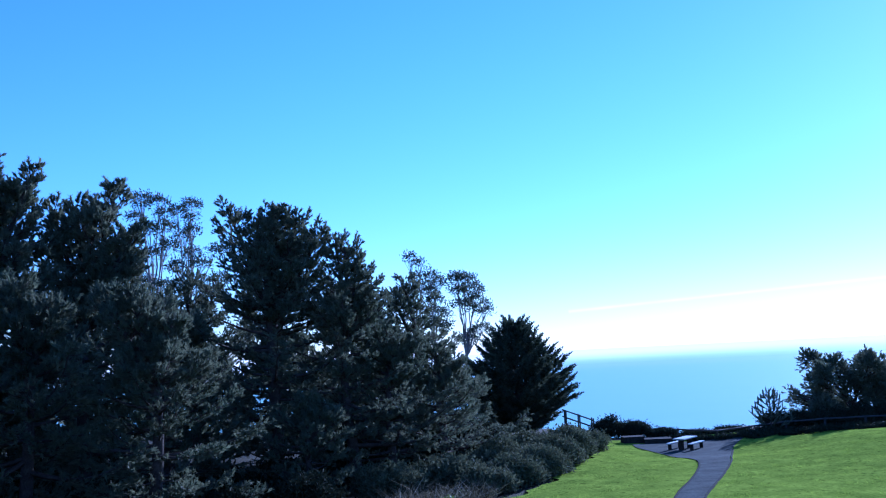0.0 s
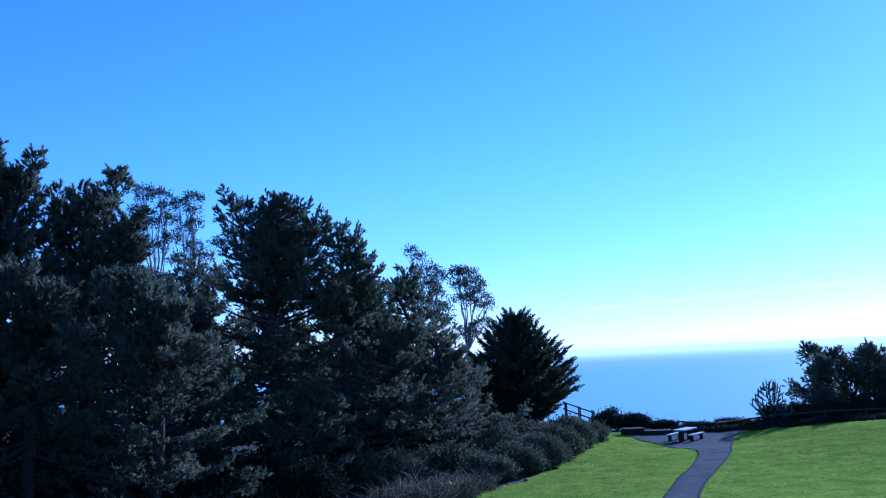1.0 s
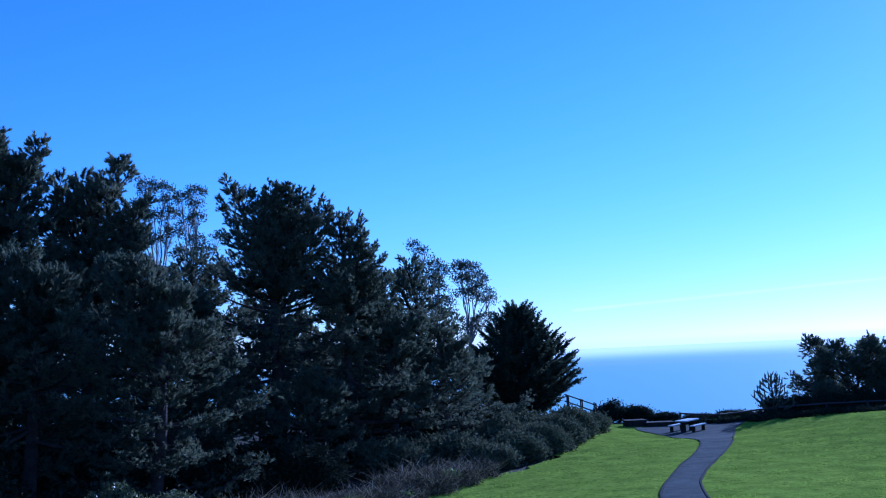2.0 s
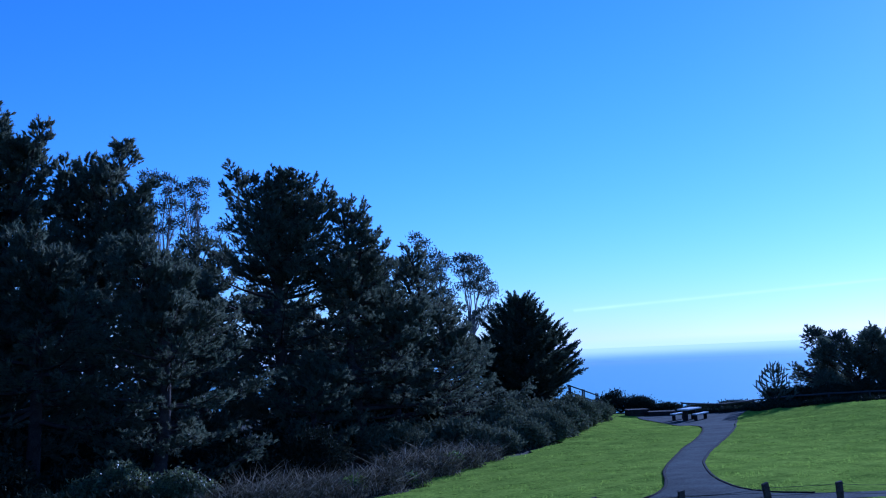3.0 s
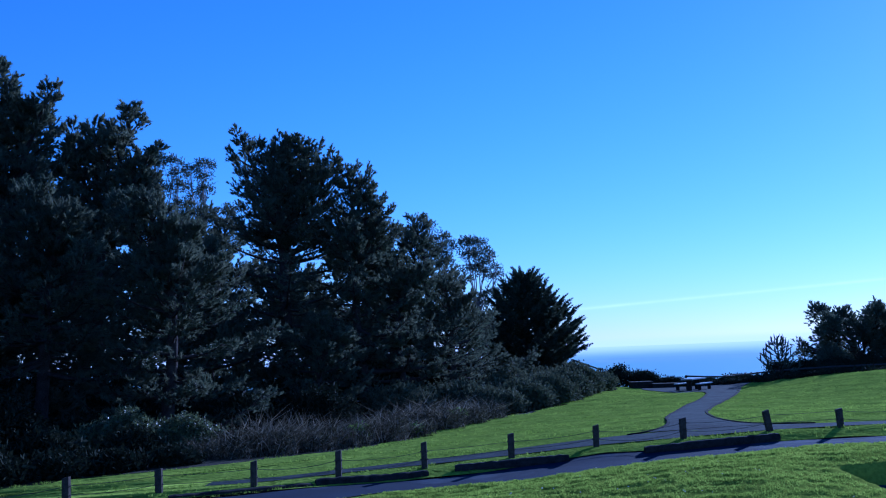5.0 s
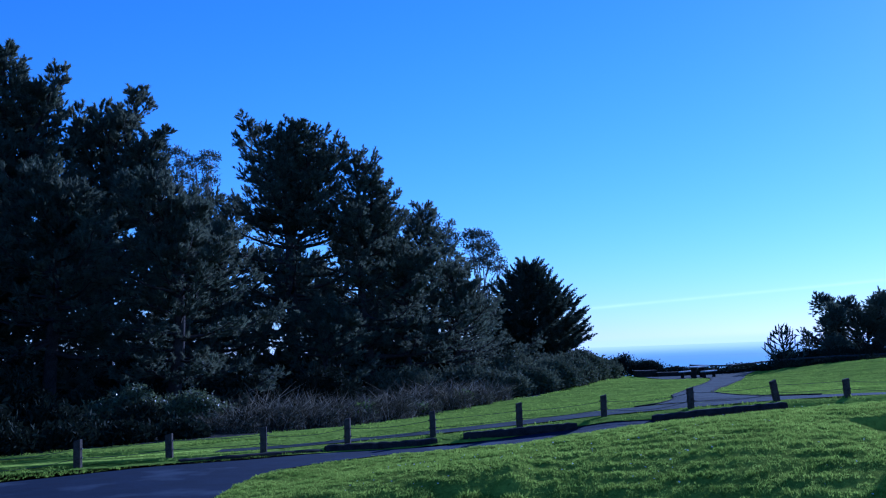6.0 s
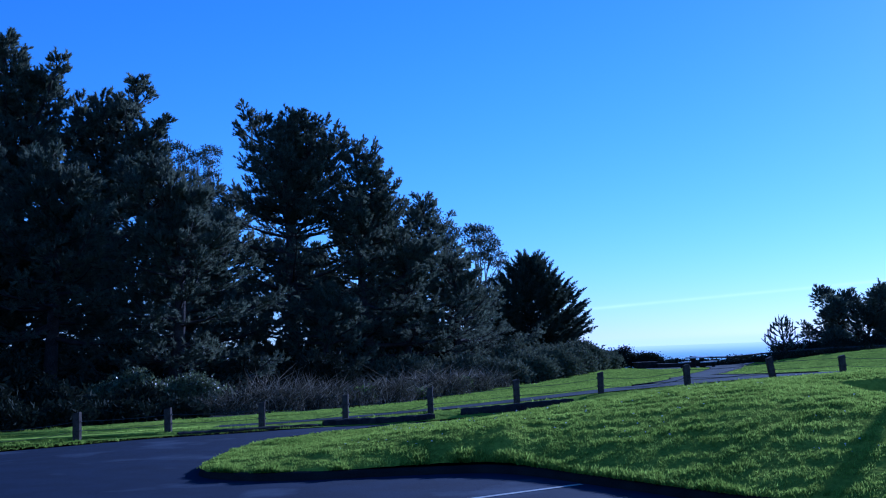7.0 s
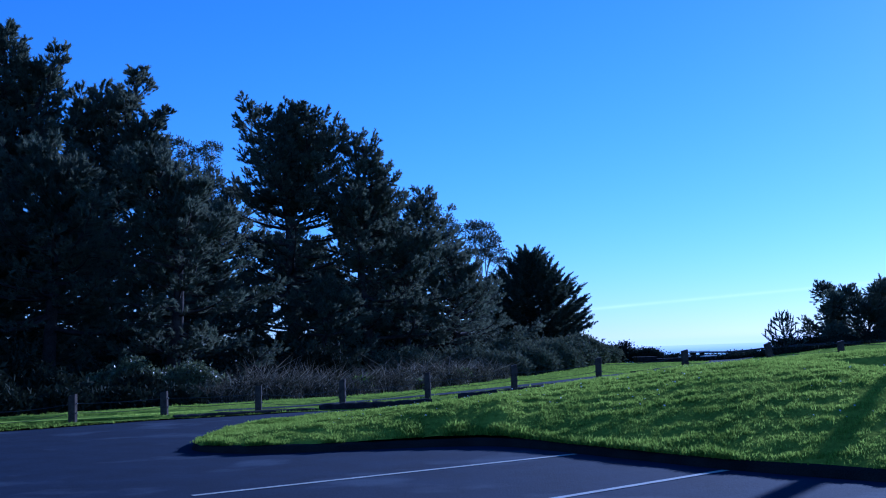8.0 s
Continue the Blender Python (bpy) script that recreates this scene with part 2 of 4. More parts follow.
def needle_shapes(kinds, count, length, width, stem, lean, seed):
    """Shoots: needles round a stem along z, leaning out and forward."""
    rng = np.random.default_rng(seed)
    shapes = []
    for _ in range(kinds):
        a = rng.uniform(0, 2 * math.pi, count)
        h = rng.uniform(0, stem, count)
        out = np.stack([np.cos(a), np.sin(a), np.full(count, lean) + rng.normal(0, 0.25, count)], -1)
        out /= np.linalg.norm(out, axis=1)[:, None]
        root = np.stack([0 * h, 0 * h, h], -1)
        side = np.cross(out, rng.normal(size=out.shape))
        side /= np.linalg.norm(side, axis=1)[:, None]
        ln = length * rng.uniform(0.7, 1.15, count)[:, None]
        tip = root + out * ln
        mid = root + out * ln * 0.25
        shapes.append(np.stack([mid - side * width / 2, mid + side * width / 2, tip], 1).reshape(-1, 3))
    return shapes


def leaf_shapes(kinds, count, reach, length, width, seed, flat=0.6):
    """Clusters of diamond leaves (two triangles each) about a point."""
    rng = np.random.default_rng(seed)
    shapes = []
    for _ in range(kinds):
        at = rng.normal(size=(count, 3)) * reach * np.array([1, 1, flat])
        way = rng.normal(size=(count, 3)) + np.array([0, 0, 0.3])
        way /= np.linalg.norm(way, axis=1)[:, None]
        side = np.cross(way, rng.normal(size=(count, 3)))
        side /= np.linalg.norm(side, axis=1)[:, None]
        ln, wd = length * rng.uniform(0.7, 1.3, count)[:, None], width * rng.uniform(0.8, 1.2, count)[:, None]
        a, b = at, at + way * ln
        c, d = at + way * ln * 0.45 - side * wd / 2, at + way * ln * 0.45 + side * wd / 2
        shapes.append(np.stack([a, c, b, a, b, d], 1).reshape(-1, 3))
    return shapes


# ---- ground ----
def ground_z(x, y):
    """Height of the natural ground."""
    x, y = np.asarray(x, float), np.asarray(y, float)
    z = 0.8 * smooth(-5, 12, x) * smooth(18, 29, y) * (1 - 0.35 * smooth(32, 55, y)) - 0.28 * smooth(32, 48, y)
    z = z + 0.75 * smooth(17, 30, x) * smooth(35, 64, y) - 0.6 * smooth(69, 80, y) * smooth(20, 30, x)
    z = z - 0.16 * smooth(-5, 0, x) * smooth(24.8, 26.5, y) * (1 - smooth(29.1, 30.1, y))
    z = z - 0.3 * smooth(64, 70, y) * smooth(8, 14, x) * (1 - smooth(20, 26, x))
    brink = 85 + 33 * smooth(14, 0, x) + 10 * smooth(30, 45, x)
    return z - 15.5 * smooth(0, 45, y - brink)


def gz(x, y):
    return float(ground_z(x, y))


POST_X = [-13.6, -11.6, -9.31, -7.5, -5.22, -3.14, -0.79, 1.65, 4.09, 6.50, 8.92, 10.84, 13.2]
POST_TOP = [0.68, 0.69, 0.693, 0.642, 0.683, 0.749, 0.853, 0.974, 1.086, 1.226, 1.35, 1.33, 1.36]
POST_Y = [22.6, 24.2, 26.1, 27.65, 28.4, 29.75, 30.2, 30.5, 30.9, 30.5, 30.5, 30.3, 30.2]


def post_line(x):
    return np.interp(x, [-60, -20] + POST_X + [60], [14, 18] + POST_Y + [29.5])


def road_edge(x):
    return post_line(x) - np.interp(x, [-60, -9, -3, 2, 12, 60], [2.2, 1.9, 1.4, 1.15, 1.25, 1.3])


def lawn_left(y):
    return np.interp(y, [20, 24, 26.5, 28.4, 30.2, 32.6, 33.8, 36.5, 38.7, 43.8, 47.8, 51.7, 54, 56, 64, 73, 84],
                     [-60, -26, -18, -14.5, -12.8, -10.2, -8.2, -6.1, -4.1, -1.6, -0.6, 0.9, 2.8, 4.5, 7.4, 10.2, 12.4])


def front_kerb(x):
    """The near edge of the grass island."""
    return np.interp(x, [-4.36, -4.25, -4.0, -3.15, -2.1, -0.86, 0.43, 0.9, 1.3, 1.9, 2.5, 3.1, 3.8, 4.4, 8, 14, 30],
                     [18.4, 17.5, 16.9, 16.3, 16.17, 16.4, 16.4, 16.05, 15.45, 14.4, 13.4, 12.4, 11.5, 10.8, 7.3, 3.5, -4])


def back_kerb(x):
    """The far edge of the grass island, on the road."""
    return np.interp(x, [-4.36, -4.3, -4.2, -3.9, -2.8, -1.6, -0.2, 1.1, 4, 7.8, 8.6, 9.2, 10, 14, 30],
                     [18.5, 20.6, 22.2, 23.3, 24.4, 25.2, 25.7, 25.9, 25.8, 25.5, 24.8, 23.6, 21.6, 20.8, 20.8])


def island_z(x, y):
    """Height of the grass island: a rounded mound, steep behind the near kerb and falling away to the road."""
    x, y = np.asarray(x, float), np.asarray(y, float)
    u, v = np.clip(x, -4.4, 8.5) / 6, (np.clip(y, 15.5, 26) - 20) / 4
    crown = (0.644 + 0.565 * u - 0.148 * u ** 2 + 0.012 * u ** 3 + (-0.211 + 0.031 * u + 0.047 * u ** 2) * v
             + (-0.045 - 0.052 * u) * v ** 2 - 0.051 * v ** 3)
    crown = crown - np.interp(x, [0.5, 2.5, 4.0], [0.13, 0.0, -0.05]) - 0.2 * smooth(5.2, 7.2, x) * (1 - smooth(17.5, 22.0, y))
    edge = ground_z(x, y) + 0.12
    d = np.clip((y - front_kerb(x)) * np.interp(x, [0, 1.2, 40], [1, 0.6, 0.68]), 0, 40) / np.interp(x, [-4.4, -1.5, -0.3, 0.8, 1.6, 3, 14], [1.9, 1.8, 1.3, 1.2, 2.7, 4.2, 4.6])
    rise = d / (1 + d ** 4) ** 0.25
    back = smooth(-0.1, 1.7, back_kerb(x) - y)
    z = edge + np.maximum(crown - edge, 0.03) * rise * back
    bay = smooth(6.9, 7.2, x) * smooth(17.0, 17.25, y) * (1 - smooth(19.4, 19.6, y))
    return z * (1 - bay) + bay * 0.66


def patchy(x, y):
    """Uneven clumps, 0 to 1, about half a metre across."""
    rng = np.random.default_rng(5)
    total = 0 * x
    for _ in range(9):
        a, k = rng.uniform(0, math.pi), rng.uniform(1.2, 6.5)
        total = total + np.sin(k * (x * math.cos(a) + y * math.sin(a)) + rng.uniform(0, 6.28)) / (0.6 + 0.12 * k)
    return 1 / (1 + np.exp(-1.1 * total))


def turf_z(x, y):
    """The island's mound with its tussocks."""
    edge = smooth(0.0, 0.6, y - front_kerb(x)) * smooth(0.0, 0.6, back_kerb(x) - y)
    return island_z(x, y) + edge * (0.016 * patchy(2.6 * x + 3, 2.2 * y) + 0.028 * patchy(7.5 * x, 6.5 * y + 2) - 0.022)


def setting(name, me, label, category):
    return tagged(new(name, me), label, category, kind="structure")


def build_ground():
    xs = np.concatenate([np.linspace(-900, -60, 15)[:-1], np.linspace(-60, 60, 121), np.linspace(60, 900, 15)[1:]])
    ys = np.concatenate([np.linspace(-300, -10, 10)[:-1], np.linspace(-10, 170, 181), np.linspace(170, 190, 3)[1:]])
    x, y = np.meshgrid(xs, ys)
    z = ground_z(x, y) - 0.03 - 0.2 * smooth(-0.6, 1.2, x - lawn_left(y)) * (y < 84) + 0.10 * smooth(0, -6, x - lawn_left(y)) * (np.sin(x * 1.1 + y * 0.7) * np.sin(y * 0.9 - x * 0.3)) * smooth(24, 34, y)
    setting("ground", grid_mesh("ground", x, y, z, M_EARTH), "brown earth and needle litter under the trees", "ground")


def build_lawn():
    u, v = np.meshgrid(np.linspace(0, 1, 110) ** 1.3, np.linspace(0, 1, 120))
    x = -12 + 72 * u
    for _ in range(8):
        y = road_edge(x) + (83 - road_edge(x)) * v
        left = lawn_left(y) + 0.35 * np.sin(y * 1.3) + 0.2 * np.sin(y * 3.1)
        x = left + (60 - left) * u
    z = ground_z(x, y) + 0.03 + 0.025 * np.sin(x * 2.3 + np.sin(y)) * np.sin(y * 1.7)
    z = z - 0.8 * smooth(0, 1.2, y - 83 + 9.5 * smooth(21.5, 25, x))
    setting("lawn", grid_mesh("lawn", x, y, z, M_LAWN), "sunlit short green lawn with uneven tufts", "lawn")


def build_road():
    xs = np.concatenate([np.linspace(-60, -16, 23)[:-1], np.linspace(-16, 16, 97), np.linspace(16, 60, 23)[1:]])
    x, v = np.meshgrid(xs, np.linspace(0, 1, 90))
    y = -45 + (road_edge(x) + 45) * v
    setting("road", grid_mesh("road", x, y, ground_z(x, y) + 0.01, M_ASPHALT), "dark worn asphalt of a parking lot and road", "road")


def build_island():
    xs = np.concatenate([np.linspace(-4.36, 10, 190), np.linspace(10, 30, 34)[1:]])
    x, v = np.meshgrid(xs, np.linspace(0, 1, 150))
    f, b = front_kerb(x) + 0.16, back_kerb(x) - 0.05
    b = np.maximum(b, f + 0.02)
    y = f + (b - f) * v
    z = turf_z(x, y) - 0.03 * (v < 0.001)
    setting("island_lawn", grid_mesh("island_lawn", x, y, z, M_TURF), "raised grass island with tufted green turf", "lawn")


def ribbon(name, path, profile, mat):
    """Sweeps a profile (across, up) along a level path of (x, y, z)."""
    p = np.asarray(path, float)
    way = np.gradient(p[:, :2], axis=0)
    way /= np.linalg.norm(way, axis=1)[:, None] + 1e-9
    left = np.stack([-way[:, 1], way[:, 0]], -1)
    prof = np.asarray(profile, float)
    x = p[:, None, 0] + left[:, None, 0] * prof[None, :, 0]
    y = p[:, None, 1] + left[:, None, 1] * prof[None, :, 0]
    z = p[:, None, 2] + prof[None, :, 1] + 0 * x
    return grid_mesh(name, x, y, z, mat, False)


def rounded(path, step=0.25):
    """A smoothed, evenly spaced line through points."""
    p = np.asarray(path, float)
    d = np.concatenate([[0], np.cumsum(np.linalg.norm(np.diff(p, axis=0), axis=1))])
    s = np.arange(0, d[-1], step)
    q = np.stack([np.interp(s, d, p[:, k]) for k in range(p.shape[1])], -1)
    for _ in range(6):
        q[1:-1] = (q[:-2] + 2 * q[1:-1] + q[2:]) / 4
    return q


def build_kerbs():
    xs = np.concatenate([np.linspace(-4.36, 4.6, 160), np.linspace(4.7, 30, 60)])
    line = rounded(np.stack([xs, front_kerb(xs)], -1), 0.2)
    line = np.column_stack([line, ground_z(line[:, 0], line[:, 1])])
    bumps = 0.006 * np.sin(line[:, 0] * 1.9) + 0.003 * np.sin(line[:, 0] * 7)
    line[:, 2] += bumps
    me = ribbon("kerb", line, [(-0.05, -0.05), (-0.01, 0.07), (0.03, 0.105), (0.09, 0.122), (0.18, 0.12), (0.24, 0.05)], M_KERB)
    setting("kerb_front", me, "low dark asphalt kerb round the grass island", "kerb")
    xb = np.linspace(-4.36, 12, 170)
    line = rounded(np.stack([xb, back_kerb(xb)], -1), 0.2)
    line = np.column_stack([line, ground_z(line[:, 0], line[:, 1])])
    me = ribbon("kerb", line[::-1], [(-0.02, -0.05), (0.0, 0.08), (0.04, 0.13), (0.12, 0.14), (0.2, 0.05)], M_KERB)
    setting("kerb_back", me, "low dark asphalt kerb along the road", "kerb")
    xc = np.linspace(6.4, 20, 50)
    line = np.stack([xc, 19.45 + 0.02 * (xc - 6.4), 0.66 + 0 * xc], -1)
    me = ribbon("kerb", line, [(-0.02, -0.1), (0.0, 0.1), (0.03, 0.15), (0.16, 0.16), (0.25, 0.05)], M_KERB)
    setting("kerb_bay", me, "dark kerb at the end of a parking bay", "kerb")
    x, y = np.meshgrid(np.linspace(7.05, 20, 30), np.linspace(17.1, 19.47, 8))
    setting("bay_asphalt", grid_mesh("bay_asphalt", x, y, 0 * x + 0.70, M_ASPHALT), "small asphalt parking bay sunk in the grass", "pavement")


def build_lines():
    """Painted lines between parking stalls."""
    ends = [(Vector((1.67, 14.6, 0)), 5.35, 0.69), (Vector((3.11, 12.24, 0)), 5.3, 0.86), (Vector((4.55, 9.85, 0)), 5.3, 0.86), (Vector((6.0, 7.45, 0)), 5.3, 0.86)]
    for n, (end, length, slant) in enumerate(ends):
        way = Vector((1, slant, 0)).normalized()
        side = Vector((-way.y, way.x, 0)) * 0.05
        bm = bmesh.new()
        rows = []
        for k in range(31):
            c = end - way * length * k / 30
            wob = 0.006 * math.sin(k * 2.1 + n)
            rows.append([bm.verts.new((c.x + s * side.x * (1 + wob * 8), c.y + s * side.y * (1 + wob * 8), 0.016)) for s in (-1, 1)])
        for a, b in zip(rows, rows[1:]):
            bm.faces.new((a[0], b[0], b[1], a[1]))
        ob = part("parking_line", bm, M_PAINT)
        tagged(ob, "worn white painted stall line on asphalt", "road marking", "stall lines", "structure")


def strip(left, right, lift, mat, name, label, step=0.5):
    """A footpath between two edge lines, laid on the ground."""
    a, b = rounded(left, 0.3), rounded(right, 0.3)
    n = max(len(a), len(b))
    pick = np.linspace(0, 1, n)
    a = np.stack([np.interp(pick, np.linspace(0, 1, len(a)), a[:, k]) for k in (0, 1)], -1)
    b = np.stack([np.interp(pick, np.linspace(0, 1, len(b)), b[:, k]) for k in (0, 1)], -1)
    v = np.linspace(0, 1, 7)[None, :, None]
    p = a[:, None] * (1 - v) + b[:, None] * v
    z = ground_z(p[..., 0], p[..., 1]) + lift
    return setting(name, grid_mesh(name, p[..., 0], p[..., 1], z, mat), label, "path")


WALK_LEFT = [(6.0, 33.4), (6.6, 34.3), (7.1, 35.6), (7.6, 38), (8.1, 41), (9.0, 44.6), (9.9, 47.6), (11.2, 51.8), (12.4, 55), (13.4, 58), (14.3, 61), (14.8, 63.2), (14.85, 64)]
WALK_RIGHT = [(9.6, 32.3), (9.1, 33.2), (8.9, 34.4), (8.95, 36.5), (9.2, 38.6), (9.7, 41.5), (10.3, 44.5), (11.0, 47), (11.8, 49.6), (13.0, 53), (14.5, 57), (16.2, 62), (16.7, 63.6)]


def build_paths():
    xs = np.linspace(-6.6, 24, 60)
    front = np.stack([xs, post_line(xs) + np.interp(xs, [-14, 0, 10, 24], [1.0, 0.6, 0.15, 0.3])], -1)
    back = np.stack([xs, post_line(xs) + np.interp(xs, [-14, -3, 0, 5, 8, 11, 24], [1.6, 1.7, 2.1, 2.6, 2.5, 1.3, 1.5])], -1)
    strip(back, front, 0.05, M_PATH, "footpath_along", "grey asphalt footpath along a row of posts")
    strip(WALK_LEFT, WALK_RIGHT, 0.06, M_PATH, "footpath_winding", "winding grey asphalt footpath across the lawn")
    strip([(14.8, 63.2), (14.75, 66), (14.5, 69), (14.2, 71.5), (13.8, 74), (13.4, 76.5), (13.6, 79)],
          [(16.2, 62), (17.3, 66), (18.3, 69.6), (19.0, 72), (19.9, 74.5), (21, 77), (22, 79)], 0.065, M_PATH, "patio", "grey asphalt patio at the end of a path")
    for name, line, side in (("path_edging_left", [(5.4, 33.2)] + WALK_LEFT, 0.06), ("path_edging_right", [(10.6, 31.75)] + WALK_RIGHT + [(17.3, 66), (18.3, 69.6), (19.0, 72)], -0.06)):
        q = rounded(line, 0.25)
        q = np.column_stack([q, ground_z(q[:, 0], q[:, 1]) + 0.03])
        me = ribbon(name, q, [(side - 0.06, -0.03), (side - 0.05, 0.045), (side, 0.055), (side + 0.05, 0.045), (side + 0.06, -0.03)], M_KERB)
        setting(name, me, "low dark edging along the footpath", "kerb")


def build_sea():
    x, y = np.meshgrid(np.linspace(-4500, 4500, 40), np.concatenate([np.linspace(100, 600, 20), np.linspace(700, 4990, 30)]))
    setting("water", grid_mesh("water", x, y, 0 * x - 15, M_SEA), "calm blue sea reaching the horizon", "sea")


def build_distance():
    """Sea haze painted with glowing sheets at the horizon and a thin vapour trail above it."""
    for far, mat, low, high in ((4850, M_HAZE_GLOW, -14.9, 60), (1250, M_MIST_GLOW, -14.9, 30)):
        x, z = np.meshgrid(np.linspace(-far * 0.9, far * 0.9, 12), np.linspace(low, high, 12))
        setting("backdrop_haze", grid_mesh("backdrop_haze", x, 0 * x + far, z, mat), "glowing sheet painted as pale haze over the sea horizon", "haze")
    x, z = np.meshgrid(np.linspace(-760, 760, 40), np.linspace(-22, 22, 9))
    trail = setting("backdrop_trail", grid_mesh("backdrop_trail", x, 0 * x, z - 0.00001 * x * x, M_TRAIL), "faint white vapour trail in the blue sky", "cloud")
    trail.location, trail.rotation_euler = (1290, 4550, 196), (0, -math.atan2(72, 1208), 0)


build_ground()
build_distance()
build_lawn()
build_road()
build_island()
build_kerbs()
build_lines()
build_paths()
build_sea()


# ---- trees ----
def finger_shapes(kinds, stem, girth, needles, length, width, seed, plump=0.5, lean=1.2):
    """Plump shoots: a jagged four-sided core, widest at plump of its length, with needles standing off it."""
    rng = np.random.default_rng(seed)
    rims = needle_shapes(kinds, needles, length, width, stem, lean, seed + 1)
    shapes = []
    for k in range(kinds):
        a = np.arange(4) * math.pi / 2 + rng.uniform(0, 1)
        r = girth * rng.uniform(0.8, 1.2, 4)
        ring = np.stack([np.cos(a) * r, np.sin(a) * r, stem * rng.uniform(plump - 0.12, plump + 0.12, 4)], -1)
        foot, tip = np.array([0, 0, -0.05]), np.array([0, 0, stem * 1.1])
        tris = []
        for c in range(4):
            tris += [foot, ring[c], ring[(c + 1) % 4], tip, ring[(c + 1) % 4], ring[c]]
        shapes.append(np.concatenate([np.array(tris), rims[k]]))
    return shapes


def tuft_shapes(kinds, shoots, length, girth, needles, reach, width, seed, spread=1.0, plump=0.66):
    """Branch ends: several plump tapering shoots that fan out of one point about z, each with needles standing off it."""
    rng = np.random.default_rng(seed)
    shapes = []
    for _ in range(kinds):
        tris = []
        for k in range(shoots):
            a = k * 2.399 + rng.uniform(-0.4, 0.4)
            tilt = spread * (k / max(shoots - 1, 1)) ** 0.6 * rng.uniform(0.75, 1.15)
            way = np.array([math.sin(tilt) * math.cos(a), math.sin(tilt) * math.sin(a), math.cos(tilt)])
            u = np.cross(way, rng.normal(size=3))
            u /= np.linalg.norm(u)
            w = np.cross(way, u)
            ln = length * rng.uniform(0.7, 1.15)
            for blade in range(2):
                side = (u, w)[blade] * girth * rng.uniform(0.85, 1.15)
                wide = way * ln * rng.uniform(plump - 0.06, plump + 0.06)
                blunt = way * ln + side * rng.uniform(-0.4, 0.4)
                tris += [way * 0.03, wide - side, wide + side, wide + side, wide - side, blunt]
            for _ in range(needles):
                b = rng.uniform(0, 2 * math.pi)
                side = math.cos(b) * u + math.sin(b) * w
                root = way * ln * rng.uniform(0.3, 0.9) + side * girth * 0.5
                out = side * 0.8 + way * 0.75
                across = np.cross(out, rng.normal(size=3))
                across *= width / 2 / np.linalg.norm(across)
                tris += [root - across, root + across, root + out * reach * rng.uniform(0.7, 1.15)]
        shapes.append(np.array(tris))
    return shapes


CANDLES = tuft_shapes(9, 1, 0.36, 0.052, 9, 0.13, 0.024, 51)
FRONDS = tuft_shapes(6, 5, 0.52, 0.06, 4, 0.13, 0.035, 52, 0.55, 0.34)
FINE_SHOOTS = finger_shapes(4, 0.55, 0.06, 10, 0.16, 0.035, 12)
GUM_CLUSTERS = leaf_shapes(6, 11, 0.24, 0.34, 0.11, 14, 0.6)
BRUSH = leaf_shapes(6, 6, 0.10, 0.15, 0.06, 15, 0.8)
LEAVES = leaf_shapes(4, 9, 0.10, 0.15, 0.07, 16, 0.8)


def thing(name, at, label, category, group=""):
    ob = new(name)
    ob.location = at
    return tagged(ob, label, category, group)


def bough(start, azimuth, rise, length, sag, lift, n, rng):
    """Points of a limb that leaves a trunk, sags and turns up at its end."""
    s = np.linspace(0, 1, n)
    out = length * s * math.cos(rise)
    up = length * (s * math.sin(rise) - sag * np.sin(s * math.pi) + lift * s ** 3)
    sway = np.cumsum(rng.normal(0, 0.03 * length / n ** 0.5, n)) * s
    ca, sa = math.cos(azimuth), math.sin(azimuth)
    return np.stack([start[0] + out * ca - sway * sa, start[1] + out * sa + sway * ca, start[2] + up], -1)


